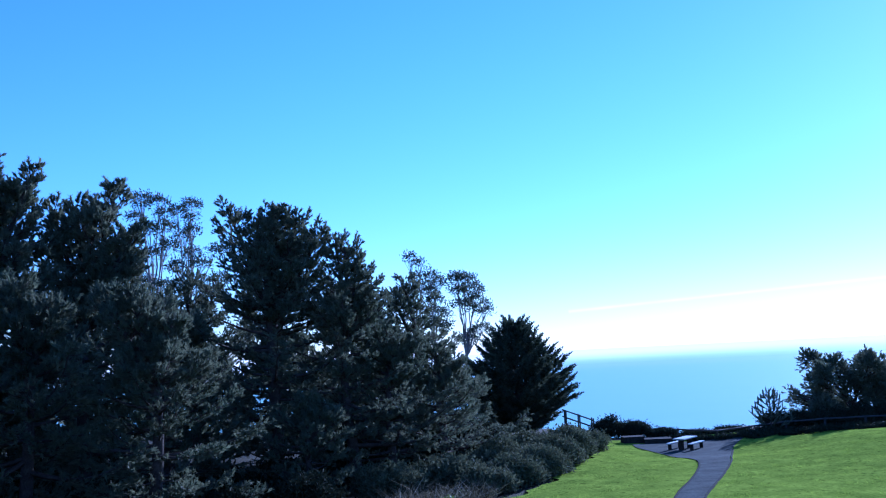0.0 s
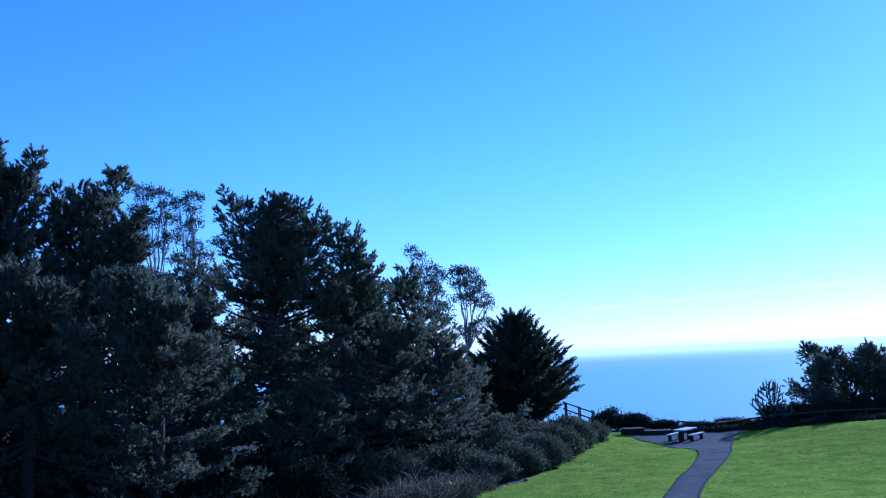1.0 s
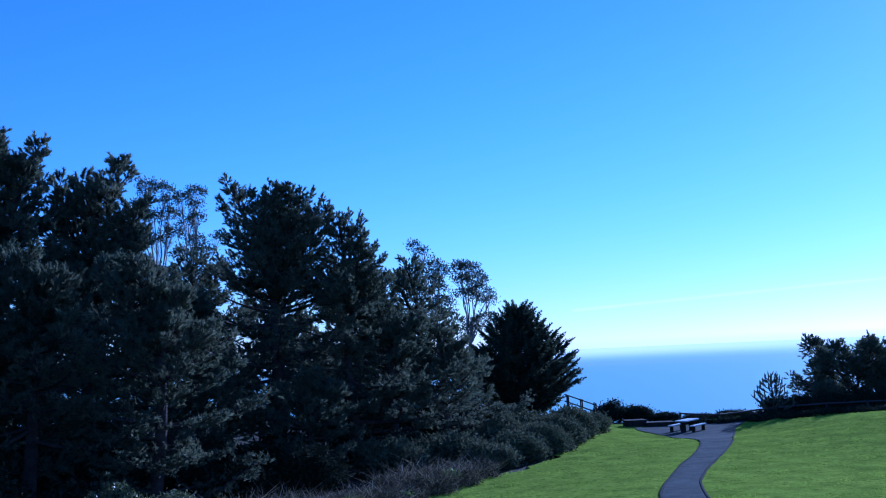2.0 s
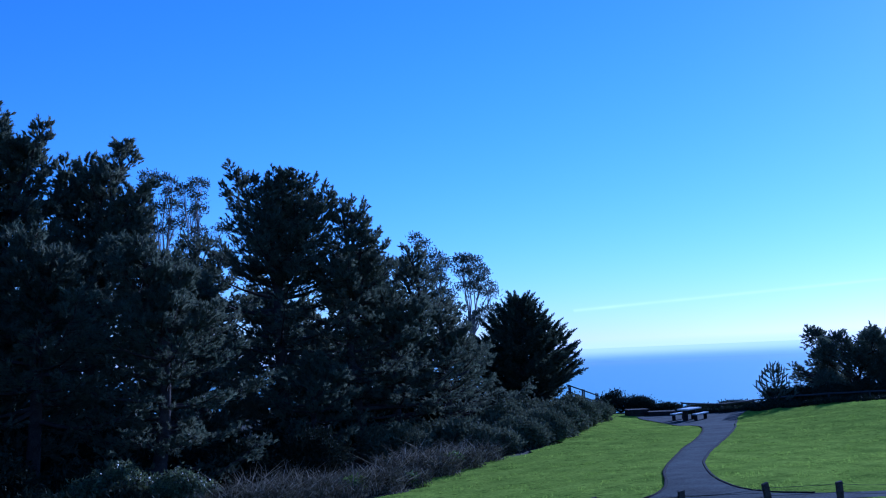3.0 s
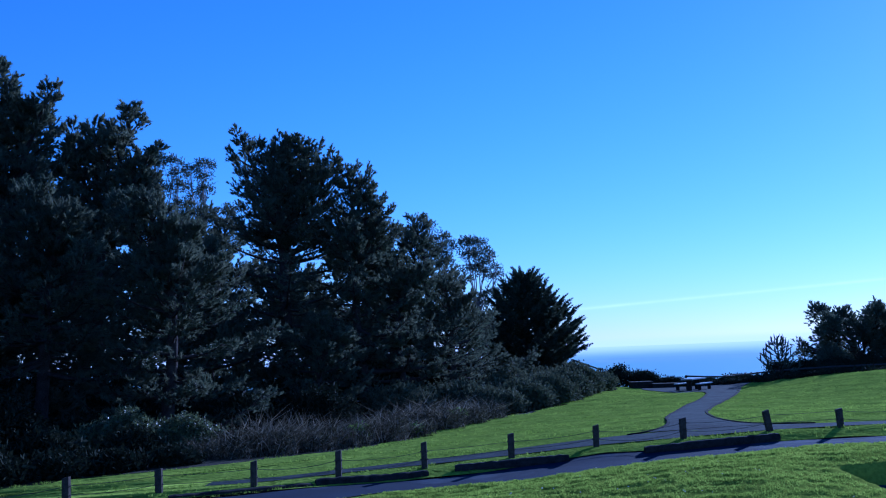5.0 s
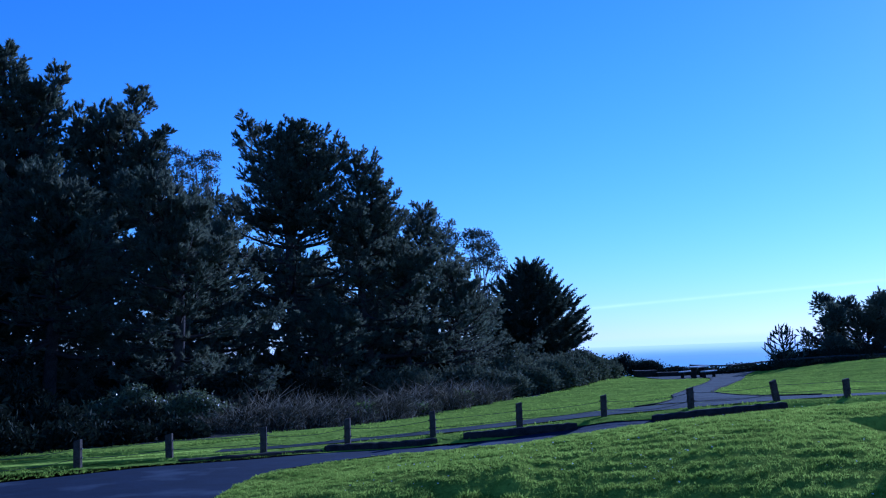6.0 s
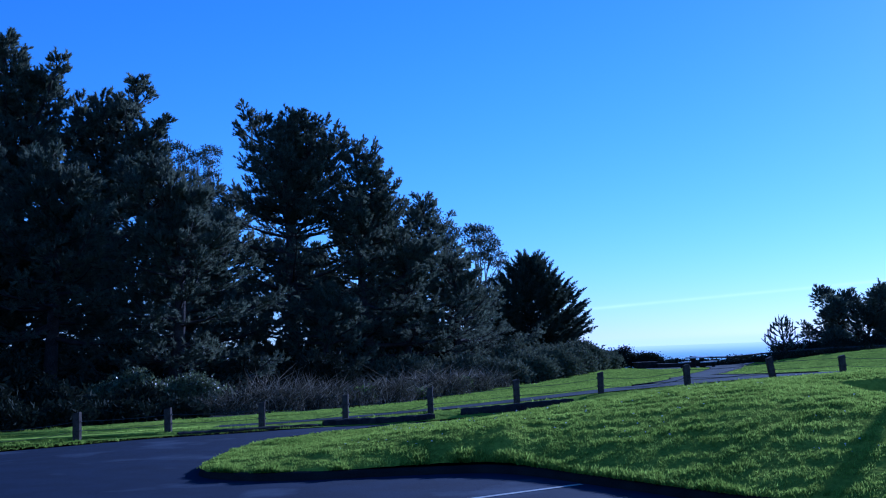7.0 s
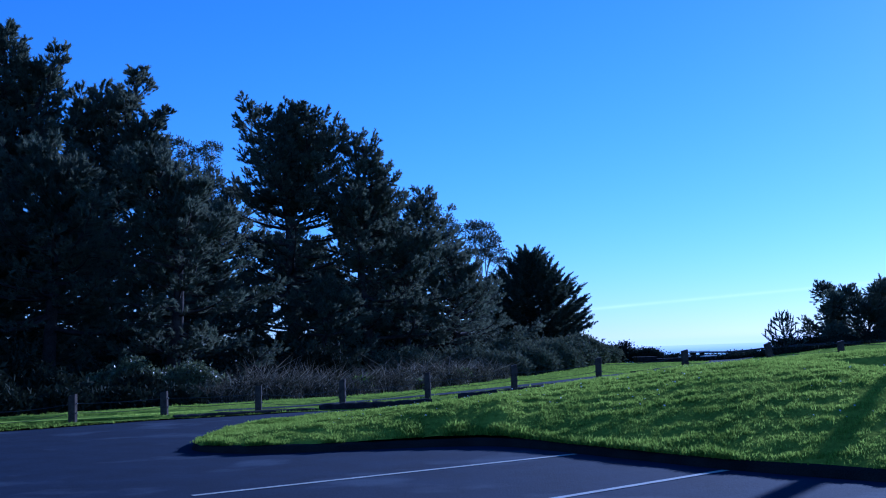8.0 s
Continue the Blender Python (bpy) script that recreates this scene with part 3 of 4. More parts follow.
def conifer(name, base, leaders, label, bare=4.0, width=4.5, boughs=46, thick=0.32, shoots=CANDLES, size=1.0, dense=1.0,
            mat=M_PINE, seed=1, group="pines", low=1.0, top_width=0.95, bark=M_BARK, rise_range=(-10, 14), knobs=4):
    """A pine: one trunk, leaders (x, y, top height in the world), whorled boughs with twigs of needle shoots."""
    rng = np.random.default_rng(seed)
    z0 = gz(*base) - 0.1
    root = thing(name, (base[0], base[1], z0), label, "tree", group)
    wood, limbs, places, dirs = Pile(), Pile(), [], []
    tops = [np.array([x - base[0], y - base[1], z - z0]) for x, y, z in leaders]
    high = max(p[2] for p in tops)
    main = min((p for p in tops if p[2] > high - 1.3), key=lambda p: math.hypot(p[0], p[1]))
    fork = 0.58 * main[2]
    s = np.linspace(0, 1, 9)
    bend = rng.normal(0, 0.25, 2)

    def stem_at(top, h):
        """Where a leader's stem stands at height h."""
        u = np.clip((h - fork) / max(top[2] - fork, 0.1), 0, 1)
        wob = 0.25 * math.sin(h * 0.6 + seed)
        return np.array([bend[0] * math.sin(h * 0.25) + (top[0] - bend[0] * math.sin(high * 0.25)) * u ** 1.2 + wob * 0.3,
                         bend[1] * math.sin(h * 0.3) + top[1] * u ** 1.2, h])

    for k, top in enumerate(tops):
        start = 0 if top is main else fork
        hs = np.linspace(start, top[2] - 0.2, 10)
        r0 = thick if top is main else thick * 0.5
        rad = r0 * (1 - (hs - start) / (top[2] - start)) ** 0.8 + 0.03
        if top is main:
            rad[0] *= 1.35
        wood.add(tube([stem_at(top, h) for h in hs], rad, 8))
        count = int(boughs * 0.72) if top is main else int(boughs * 0.36)
        first = bare if top is main else fork + 0.3
        gap = 0.78 + 0.06 * (seed % 5)
        for b in range(count):
            u = ((b + rng.uniform(0, 1)) / count) ** 0.9
            h = first + (top[2] - first) * u
            azimuth = b * 2.399 + rng.uniform(-0.5, 0.5)
            layer = round((h - 0.25 * gap * math.sin(azimuth + seed)) / gap)
            h = min(h, gap * layer + 0.25 * gap * math.sin(azimuth + seed) + rng.normal(0, 0.06))
            share = min(1.0, max(0.0, (h - bare) / max(top[2] - bare, 0.1)))
            span = width * (low + (1 - low) * min(1, share * 3)) * (1 - share) ** 0.85 + top_width * 0.55
            if top is not main:
                span *= 0.82
            span *= (0.9 + 0.2 * math.sin(layer * 2.3 + seed)) * rng.choice([0.6, 0.82, 1.0, 1.08, 1.25]) * rng.uniform(0.92, 1.08)
            middle = 0.5 * (rise_range[0] + rise_range[1])
            rise = radians(middle + 0.35 * (rise_range[1] - middle) * math.sin(layer * 1.7 + seed) + rng.normal(0, 3) + 40 * share ** 1.5)
            pts = bough(stem_at(top, h), azimuth, rise, span, rng.uniform(0.0, 0.1), rng.uniform(0.06, 0.24), 7, rng)
            limbs.add(tube(pts, np.linspace(0.028 + 0.018 * span, 0.012, 7), 4, False))
            twigs = int((3 + span * 4.4) * dense)
            for _ in range(twigs):
                f = rng.uniform(0.1, 1.0) ** 0.7
                p = np.array([np.interp(f * 6, range(7), pts[:, c]) for c in range(3)])
                ln = rng.uniform(0.4, 1.0) * (0.3 + 0.26 * span) * (1.25 - 0.75 * f) * size
                ta = azimuth + rng.choice([-1, 1]) * rng.uniform(0.3, 1.2)
                tr = radians(rng.uniform(-6, 10))
                d = np.array([math.cos(ta) * math.cos(tr), math.sin(ta) * math.cos(tr), math.sin(tr)])
                limbs.add(tube([p, p + d * ln], [0.012, 0.006], 3, False))
                for g in np.linspace(0.3, 1.0, knobs):
                    places.append(p + d * ln * g + rng.normal(0, 0.05, 3))
                    dirs.append(0.8 * d + np.array([0, 0, 0.35 + 0.5 * share]) + rng.normal(0, 0.33, 3))
            tip = (pts[-1] - pts[-2]) / np.linalg.norm(pts[-1] - pts[-2])
            for f in (-0.35, -0.2, -0.1, 0.0, 0.12):
                places.append(pts[-1] + tip * f)
                dirs.append(tip + np.array([0, 0, 0.4 + 0.5 * share]) + rng.normal(0, 0.3, 3))
        lean = stem_at(top, top[2]) - stem_at(top, top[2] - 1.0)
        for g in (0.35, 0.45, 0.55, 0.7, 0.85, 1.0, 1.2, 1.4, 1.7, 2.0):
            for _ in range(2):
                places.append(stem_at(top, top[2] - g) + rng.normal(0, 0.04, 3))
                dirs.append(lean * 1.4 + rng.normal(0, 0.3, 3))
            a = rng.uniform(0, 2 * math.pi)
            arm = np.array([math.cos(a), math.sin(a), 0.7]) * (0.12 + 0.34 * g)
            foot = stem_at(top, top[2] - g - 0.3)
            limbs.add(tube([foot, foot + arm], [0.02, 0.01], 3, False))
            for f in (0.55, 0.85, 1.0, 1.0):
                places.append(foot + arm * f + rng.normal(0, 0.04, 3))
                dirs.append(arm / np.linalg.norm(arm) * 0.5 + np.array([0, 0, 1.0]) + rng.normal(0, 0.2, 3))
    mesh_part("trunk", wood.mesh("trunk", bark, True), root, "dark rough trunk")
    tagged(mesh_part("branchwork", limbs.mesh("branchwork", bark, True), root), kind="stuff")
    sizes = size * rng.uniform(0.8, 1.3, len(places))
    verts, tris = scatter(shoots, np.array(places), np.array(dirs), sizes, rng)
    mesh_part("crown", tri_mesh("crown", verts, tris, mat), root)
    return root


def cypress(name, base, high, wide, label, seed=5):
    """A broad wind-shaped cypress: layered boughs that end in pointed, upswept sprays."""
    rng = np.random.default_rng(seed)
    z0 = gz(*base) - 0.1
    root = thing(name, (base[0], base[1], z0), label, "tree")
    wood, limbs, places, dirs, sizes = Pile(), Pile(), [], [], []
    hs = np.linspace(0, high - 0.4, 10)
    wood.add(tube(np.stack([-0.1 * (hs / high) ** 2, 0 * hs, hs], -1), 0.34 * (1 - hs / high) + 0.03, 8))
    for b in range(230):
        u = 0.03 + 0.95 * ((b + rng.uniform()) / 230) ** 1.05
        span = wide * float(np.interp(u, [0, 0.15, 0.3, 0.42, 0.6, 0.8, 1.0], [0.4, 0.58, 0.88, 1.0, 0.82, 0.5, 0.1])) * rng.choice([0.72, 0.86, 0.95, 1.0, 1.04])
        azimuth = b * 2.399 + rng.uniform(-0.25, 0.25)
        rise = radians(rng.uniform(8, 20) + 32 * u ** 2)
        start = max(0.3, high * u - span * math.sin(rise) * 0.9)
        pts = bough((-0.1 * u, 0, start), azimuth, rise, span, 0.03, rng.uniform(0.02, 0.1), 7, rng)
        limbs.add(tube(pts, np.linspace(0.05, 0.012, 7), 4, False))
        for f in np.arange(0.25, 1.0, 0.34 / max(span, 0.6)):
            p = np.array([np.interp(f * 6, range(7), pts[:, c]) for c in range(3)])
            reach = 0.3 * span * (1.02 - f)
            for side in (-1, 0, 1):
                ta = azimuth + side * rng.uniform(0.35, 0.75)
                d = np.array([math.cos(ta), math.sin(ta), rng.uniform(0.12, 0.45)])
                places.append(p + d * abs(side) * reach * rng.uniform(0.4, 1.0) + rng.normal(0, 0.05, 3))
                dirs.append(d)
                sizes.append(rng.uniform(0.8, 1.2))
        tip = pts[-1] - pts[-2]
        tip /= np.linalg.norm(tip)
        for g, size in ((-0.25, 1.1), (0.1, 0.95), (0.4, 0.7), (0.65, 0.5)):
            places.append(pts[-1] + tip * g)
            dirs.append(tip + np.array([0, 0, 0.12]))
            sizes.append(size)
    for g in np.arange(0, 1.6, 0.14):
        places.append(np.array([-0.1, 0, high - 0.5 - g]) + rng.normal(0, 0.07 * g, 3))
        dirs.append(np.array([0, 0, 1.0]) + rng.normal(0, 0.1 + 0.25 * g, 3))
        sizes.append(0.55 + 0.3 * g)
    mesh_part("trunk", wood.mesh("trunk", M_BARK, True), root)
    tagged(mesh_part("branchwork", limbs.mesh("branchwork", M_BARK, True), root), kind="stuff")
    verts, tris = scatter(FRONDS, np.array(places), np.array(dirs), np.array(sizes), rng)
    mesh_part("crown", tri_mesh("crown", verts, tris, M_CYPRESS), root)
    return root


def domed_tree(name, base, domes, label, group, seed, shapes, mat, bark, fork, thick, depth, per, size=1.0, flat=0.75, crown_label="", under=-0.25):
    """A tree whose limbs end in separate leafy domes. domes: (x, top height, radius) of each in the world; they stand in front of
    and behind the trunk by up to depth."""
    rng = np.random.default_rng(seed)
    z0 = gz(*base) - 0.1
    root = thing(name, (base[0], base[1], z0), label, "tree", group)
    wood, limbs, places, dirs = Pile(), Pile(), [], []
    hs = np.linspace(0, fork - z0, 6)
    trunk = np.stack([0.12 * np.sin(hs * 0.5), 0.2 * np.sin(hs * 0.3), hs], -1)
    wood.add(tube(trunk, np.linspace(thick, thick * 0.6, 6), 8))
    for n, (x, top, r) in enumerate(domes):
        c = np.array([x - base[0], depth * math.sin(n * 2.4 + seed), top - z0 - flat * r])
        low = trunk[-1] if c[2] > trunk[-1, 2] + 0.5 else trunk[-2]
        low = np.array([low[0], low[1], min(low[2], max(0.3, c[2] - 0.6 * math.hypot(c[0], c[1])))])
        s = np.linspace(0, 1, 7)[:, None]
        pts = low + (c - low) * s
        pts[:, :2] += (c - low)[:2] * ((s - 1) * s * 0.35)
        pts[1:-1] += rng.normal(0, 0.1, (5, 3)) * min(1, r)
        limbs.add(tube(pts, np.linspace(thick * 0.36, 0.035, 7), 5, False))
        for _ in range(5 + int(4 * r)):
            q = rng.normal(size=3)
            q /= np.linalg.norm(q)
            q[2] = abs(q[2]) * flat
            limbs.add(tube([pts[-2] + rng.normal(0, 0.05, 3), (pts[-2] + c) / 2 + q * r * 0.4, c + q * r * 0.85], [0.035, 0.022, 0.01], 3, False))
        m = max(6, int(per * r * r))
        q = rng.normal(size=(m, 3))
        q /= np.linalg.norm(q, axis=1)[:, None]
        q[:, 2] = np.where(q[:, 2] < under, -q[:, 2], q[:, 2])
        lump = 1 + 0.22 * np.sin(q[:, :1] * 5 + n) * np.sin(q[:, 1:2] * 4 + q[:, 2:3] * 5)
        places += list(c + q * np.array([1, 1, flat]) * r * lump * rng.uniform(0.6 if under > -0.5 else 0.3, 1.0, (m, 1)))
        dirs += list(q + np.array([0, 0, 0.45]))
    mesh_part("trunk", wood.mesh("trunk", bark, True), root)
    tagged(mesh_part("branchwork", limbs.mesh("branchwork", bark, True), root), kind="stuff")
    verts, tris = scatter(shapes, np.array(places), np.array(dirs), size * rng.uniform(0.8, 1.25, len(places)), rng)
    mesh_part("crown", tri_mesh("crown", verts, tris, mat), root, crown_label)
    return root


def bush(name, at, size, label, seed, mat=M_BUSH, shapes=BRUSH, count=900, leaf=1.0, group="bushes", lobes=9):
    """A rounded shrub: stems from the ground into many small lobes of leaves."""
    rng = np.random.default_rng(seed)
    z0 = gz(*at) - 0.05
    root = thing(name, (at[0], at[1], z0), label, "shrub", group)
    sx, sy, sz = size
    wood, places, dirs = Pile(), [], []
    for k in range(lobes):
        a, f = k * 2.399, ((k + 0.3) / lobes) ** 0.5
        c = np.array([math.cos(a) * f * sx * 0.62, math.sin(a) * f * sy * 0.62, sz * rng.uniform(0.42, 0.66) * (1.1 - 0.55 * f * f)])
        r = np.array([sx, sy, sz]) * rng.uniform(0.32, 0.46)
        wood.add(tube([(c[0] * 0.2, c[1] * 0.2, 0), c * np.array([0.7, 0.7, 0.6]), c + np.array([0, 0, r[2] * 0.4])], [0.04, 0.025, 0.01], 4, False))
        m = count // lobes
        q = rng.normal(size=(m, 3))
        q /= np.linalg.norm(q, axis=1)[:, None]
        lump = 1 + 0.16 * np.sin(q[:, :1] * 7 + k) * np.sin(q[:, 1:2] * 6 + q[:, 2:3] * 5)
        p = c + q * r * lump * rng.uniform(0.7, 1.06, (m, 1))
        keep = p[:, 2] > 0.02
        places.append(p[keep])
        dirs.append((q + np.array([0, 0, 0.5]))[keep])
    mesh_part("stems", wood.mesh("stems", M_BARK, True), root)
    places, dirs = np.concatenate(places), np.concatenate(dirs)
    verts, tris = scatter(shapes, places, dirs, leaf * rng.uniform(0.8, 1.4, len(places)), rng)
    mesh_part("foliage", tri_mesh("foliage", verts, tris, mat), root)
    return root


def dry_brush(at, size, seed, label="dense grey-brown dry brush with thin leaning stems"):
    """A stand of dead grassy stems, leaning and crossing."""
    rng = np.random.default_rng(seed)
    z0 = gz(*at) - 0.03
    root = thing("dry_brush", (at[0], at[1], z0), label, "dry brush", "dry brush")
    sx, sy, sz = size
    n = 460
    foot = rng.uniform(-1, 1, (n, 2)) * np.array([sx, sy])
    lean = rng.normal(0, 0.55, (n, 2)) + np.array([0.2, -0.1])
    clump = 0.6 + 0.55 * np.sin(foot[:, 0] * 3.1 + seed) * np.sin(foot[:, 1] * 2.7 + 2 * seed)
    h = sz * rng.uniform(0.25, 1.2, n) ** 1.3 * (0.55 + clump) * (1 - 0.3 * (foot[:, 0] / sx) ** 2)
    a = np.column_stack([foot, 0 * h])
    b = np.column_stack([foot + lean * h[:, None] * 0.4, h * 0.62])
    c = np.column_stack([foot + lean * h[:, None] * 1.1, h])
    side = rng.normal(size=(n, 3)) * np.array([1, 1, 0.1])
    side /= np.linalg.norm(side, axis=1)[:, None]
    side *= rng.uniform(0.008, 0.024, n)[:, None]
    verts = np.stack([a - side, a + side, b, b - side * 0.9, b + side * 0.9, c], 1).reshape(-1, 3)
    mesh_part("stalk_mass", tri_mesh("stalk_mass", verts, np.arange(len(verts), dtype=np.int32).reshape(-1, 3), M_DRY), root)
    m = 420
    p = np.column_stack([rng.uniform(-1, 1, m) * sx, rng.uniform(-1, 1, m) * sy, rng.uniform(0.05, 1.0, m) ** 1.4 * 0.8 * sz])
    verts, tris = scatter(BRUSH, p, rng.normal(size=(m, 3)), rng.uniform(0.6, 1.3, m), rng)
    mesh_part("brush_top", tri_mesh("brush_top", verts, tris, M_TWIGS), root, "low dull brown leaves")
    return root


def young_pine(base, top):
    """A sapling: whorls of upswept branches set with finger-like shoots, and a tall leader."""
    rng = np.random.default_rng(34)
    z0 = gz(*base) - 0.05
    high = top - z0
    root = thing("young_pine_tree", (*base, z0), "young pine with sparse upright shoots", "tree", "coastal pines")
    wood, places, dirs = Pile(), [], []
    wood.add(tube([(0, 0, 0), (0.03, 0, high * 0.5), (0, 0, high - 0.3)], [0.06, 0.04, 0.015], 6))
    for h in np.arange(0.15, high - 0.5, 0.36):
        for b in range(4):
            az = b * 1.571 + h * 2.1 + rng.uniform(-0.3, 0.3)
            ln = (1.4 * (1 - h / high) ** 0.9 + 0.1) * rng.uniform(0.7, 1.1)
            pts = bough((0, 0, h), az, radians(rng.uniform(8, 24)), ln, 0.02, 0.16, 6, rng)
            wood.add(tube(pts, np.linspace(0.022, 0.008, 6), 4, False))
            for f in np.linspace(0.45, 1.0, max(3, int(ln / 0.2))):
                p = np.array([np.interp(f * 5, range(6), pts[:, c]) for c in range(3)])
                away = np.array([math.cos(az), math.sin(az), 0.9])
                for _ in range(2):
                    places.append(p + rng.normal(0, 0.03, 3))
                    dirs.append(away + rng.normal(0, 0.3, 3))
            for g in (0.0, 0.12, 0.3):
                places.append(pts[-1] + np.array([0, 0, g]))
                dirs.append(np.array([0.25 * math.cos(az), 0.25 * math.sin(az), 1.0]))
    for g in np.arange(0.6, 0.0, -0.1):
        for _ in range(2):
            places.append(np.array([0, 0, high - 0.25 - g]))
            dirs.append(np.array([0, 0, 1.0]) + rng.normal(0, 0.2, 3))
    mesh_part("trunk", wood.mesh("trunk", M_BARK, True), root)
    verts, tris = scatter(FINE_SHOOTS, np.array(places), np.array(dirs), rng.uniform(0.55, 0.9, len(places)), rng)
    mesh_part("crown", tri_mesh("crown", verts, tris, M_PINE), root)


PINE = "tall dark green pine with upturned shoots and dense boughs"
LOW = "broad pine with grey-green boughs sweeping low"
conifer("pine_tree", (-22.6, 54.5), [(-23.0, 54, 18.8), (-22.6, 54.6, 18.2), (-20.2, 54.5, 17.5), (-21.8, 55.5, 16.9), (-24.9, 55, 18.2)], PINE, bare=3.4, width=6.2, boughs=84, thick=0.4, seed=21, size=1.15, dense=1.1)
conifer("pine_tree", (-18.4, 57), [(-16.9, 56.8, 17.1), (-18.1, 57.4, 16.1), (-19.1, 57, 16.0), (-15.6, 56.6, 14.6), (-20.8, 58, 16.3), (-15.5, 57.5, 13.2)], PINE, bare=3.4, width=5.2, boughs=76, thick=0.38, seed=22, size=1.15, dense=1.1)
conifer("pine_tree", (-18.2, 47.5), [(-18.4, 47.5, 11.2), (-16.8, 47, 10.2)], PINE, bare=3.4, width=5.2, boughs=80, thick=0.34, seed=23, size=1.15, dense=1.1)
conifer("pine_tree", (-12.6, 47), [(-13.2, 47, 10.6), (-11.6, 47.2, 9.0), (-14.8, 47.5, 10.8)], "full dark pine with drooping lower boughs near the lawn", bare=0.8, width=4.4, boughs=100, thick=0.32, seed=24, low=0.75, dense=1.1)
conifer("pine_tree", (-9.6, 62), [(-11.9, 61.5, 16.3), (-10.2, 61.2, 15.2), (-9.6, 62.4, 15.8), (-9.0, 62.3, 16.1), (-7.9, 62, 15.6), (-6.4, 62.1, 14.8)], "tall pine with several jagged leaders and a bare lower trunk", bare=4.4, width=5.6, boughs=96, thick=0.42, seed=25, size=0.9, dense=1.2)
conifer("pine_tree", (-4.9, 62.5), [(-5.8, 62, 14.2), (-5.2, 62, 13.8), (-4.5, 62.3, 12.6), (-3.8, 62.5, 11.0)], PINE, bare=2.8, width=5.0, boughs=80, thick=0.32, seed=26, size=0.9, dense=1.2)
conifer("pine_tree", (-1.8, 73), [(-2.2, 73, 12.2), (-3.5, 73.4, 11.7)], PINE, bare=2.6, width=4.0, boughs=66, thick=0.3, seed=27, top_width=0.7)
conifer("pine_tree", (-2.8, 63.5), [(-3.1, 63.5, 9.0), (-1.6, 63.5, 8.2)], LOW, bare=1.0, width=5.0, boughs=86, thick=0.28, seed=28, low=0.85, size=0.9, dense=1.2)
conifer("pine_tree", (0.1, 67.5), [(-0.4, 67.5, 7.6), (0.9, 67.5, 6.4)], LOW, bare=0.7, width=4.4, boughs=80, thick=0.26, seed=29, low=0.85, size=0.9, dense=1.2)
conifer("pine_tree", (0.2, 78), [(-0.2, 78, 7.0), (1.1, 78, 5.6)], "low spreading pine beside the bushes", bare=0.7, width=3.6, boughs=60, thick=0.22, seed=30)
conifer("pine_tree", (-6.8, 56.5), [(-7.0, 56.5, 5.2), (-5.6, 57, 4.4)], "small bushy pine at the foot of taller pines", bare=0.4, width=3.0, boughs=56, thick=0.18, seed=35, low=0.9)
conifer("pine_tree", (-28, 63), [(-28, 63, 15.6), (-26, 63, 13.6)], PINE, bare=3.5, width=5.6, boughs=60, thick=0.36, seed=31, dense=0.7, size=1.5)
conifer("pine_tree", (-20, 76), [(-20, 76, 11.6), (-18.5, 76, 10.6)], PINE, bare=4.0, width=4.8, boughs=50, thick=0.34, seed=32, dense=0.7, size=1.5)
conifer("pine_tree", (-15.0, 67), [(-15.6, 67, 12.6), (-13.6, 67, 12.2)], PINE, bare=4.8, width=4.8, boughs=60, thick=0.3, seed=36)
for k, (x, y, top) in enumerate([(-33, 70, 12.5), (-25, 72, 11.5), (-11.8, 75, 9.6), (-6.0, 71, 11.4), (-15.4, 60, 10.6), (-22.5, 50, 8.2), (-27, 50, 13), (-19, 84, 8), (-8.0, 83, 6), (-4.5, 82, 6.5)]):
    conifer("pine_tree", (x, y), [(x, y, top), (x + 1.4, y, top - 1.2)], "dark pine filling the back of the grove", bare=0.5, width=5.2, boughs=76, thick=0.3, seed=230 + k, dense=0.5, low=0.9, size=2.1)
# Pines out of view, added to keep skylight off the left trees
for k, (x, y, top) in enumerate([(-18.5, 23, 14), (-22, 30, 15), (-27, 22, 15), (-24, 39, 15), (-32, 33, 15)]):
    conifer("pine_tree", (x, y), [(x, y, top), (x + 1.2, y, top - 1.4)], "unseen pine added to shade the grove's left side", bare=1.0, width=4.6, boughs=70, thick=0.3, seed=260 + k, dense=0.4, low=0.9, size=2.1)
cypress("cypress_tree", (6.4, 92), 9.75, 5.4, "dark dense cypress with pointed upswept sprays")
GUM = "tall airy eucalyptus with pale stems and open leaf domes"
GUM_LOOK = dict(group="eucalyptus", shapes=GUM_CLUSTERS, mat=M_GUM, bark=M_EUCBARK, per=26, flat=0.7, crown_label="open crown of grey-green leaves")
domed_tree("gum_tree", (3.0, 130), [(2.1, 16.9, 1.25), (3.1, 16.8, 1.5), (4.0, 15.7, 1.6), (2.2, 15.3, 1.4), (4.3, 14.2, 1.3), (2.6, 13.7, 1.4), (5.5, 13.3, 0.7),
           (5.6, 12.6, 1.05), (4.0, 12.8, 0.9), (4.8, 10.6, 1.4), (3.2, 9.6, 1.6)], GUM, seed=41, fork=6.5, thick=0.34, depth=1.6, **GUM_LOOK)
domed_tree("gum_tree", (-0.8, 126), [(-1.0, 16.9, 1.25), (-0.1, 16.2, 1.15), (-1.4, 15.4, 1.4), (-0.6, 14.2, 1.3), (-0.2, 12.8, 1.5), (-1.2, 11.6, 1.4), (0.4, 11.0, 1.3)],
           GUM, seed=42, fork=7.5, thick=0.3, depth=1.4, **GUM_LOOK)
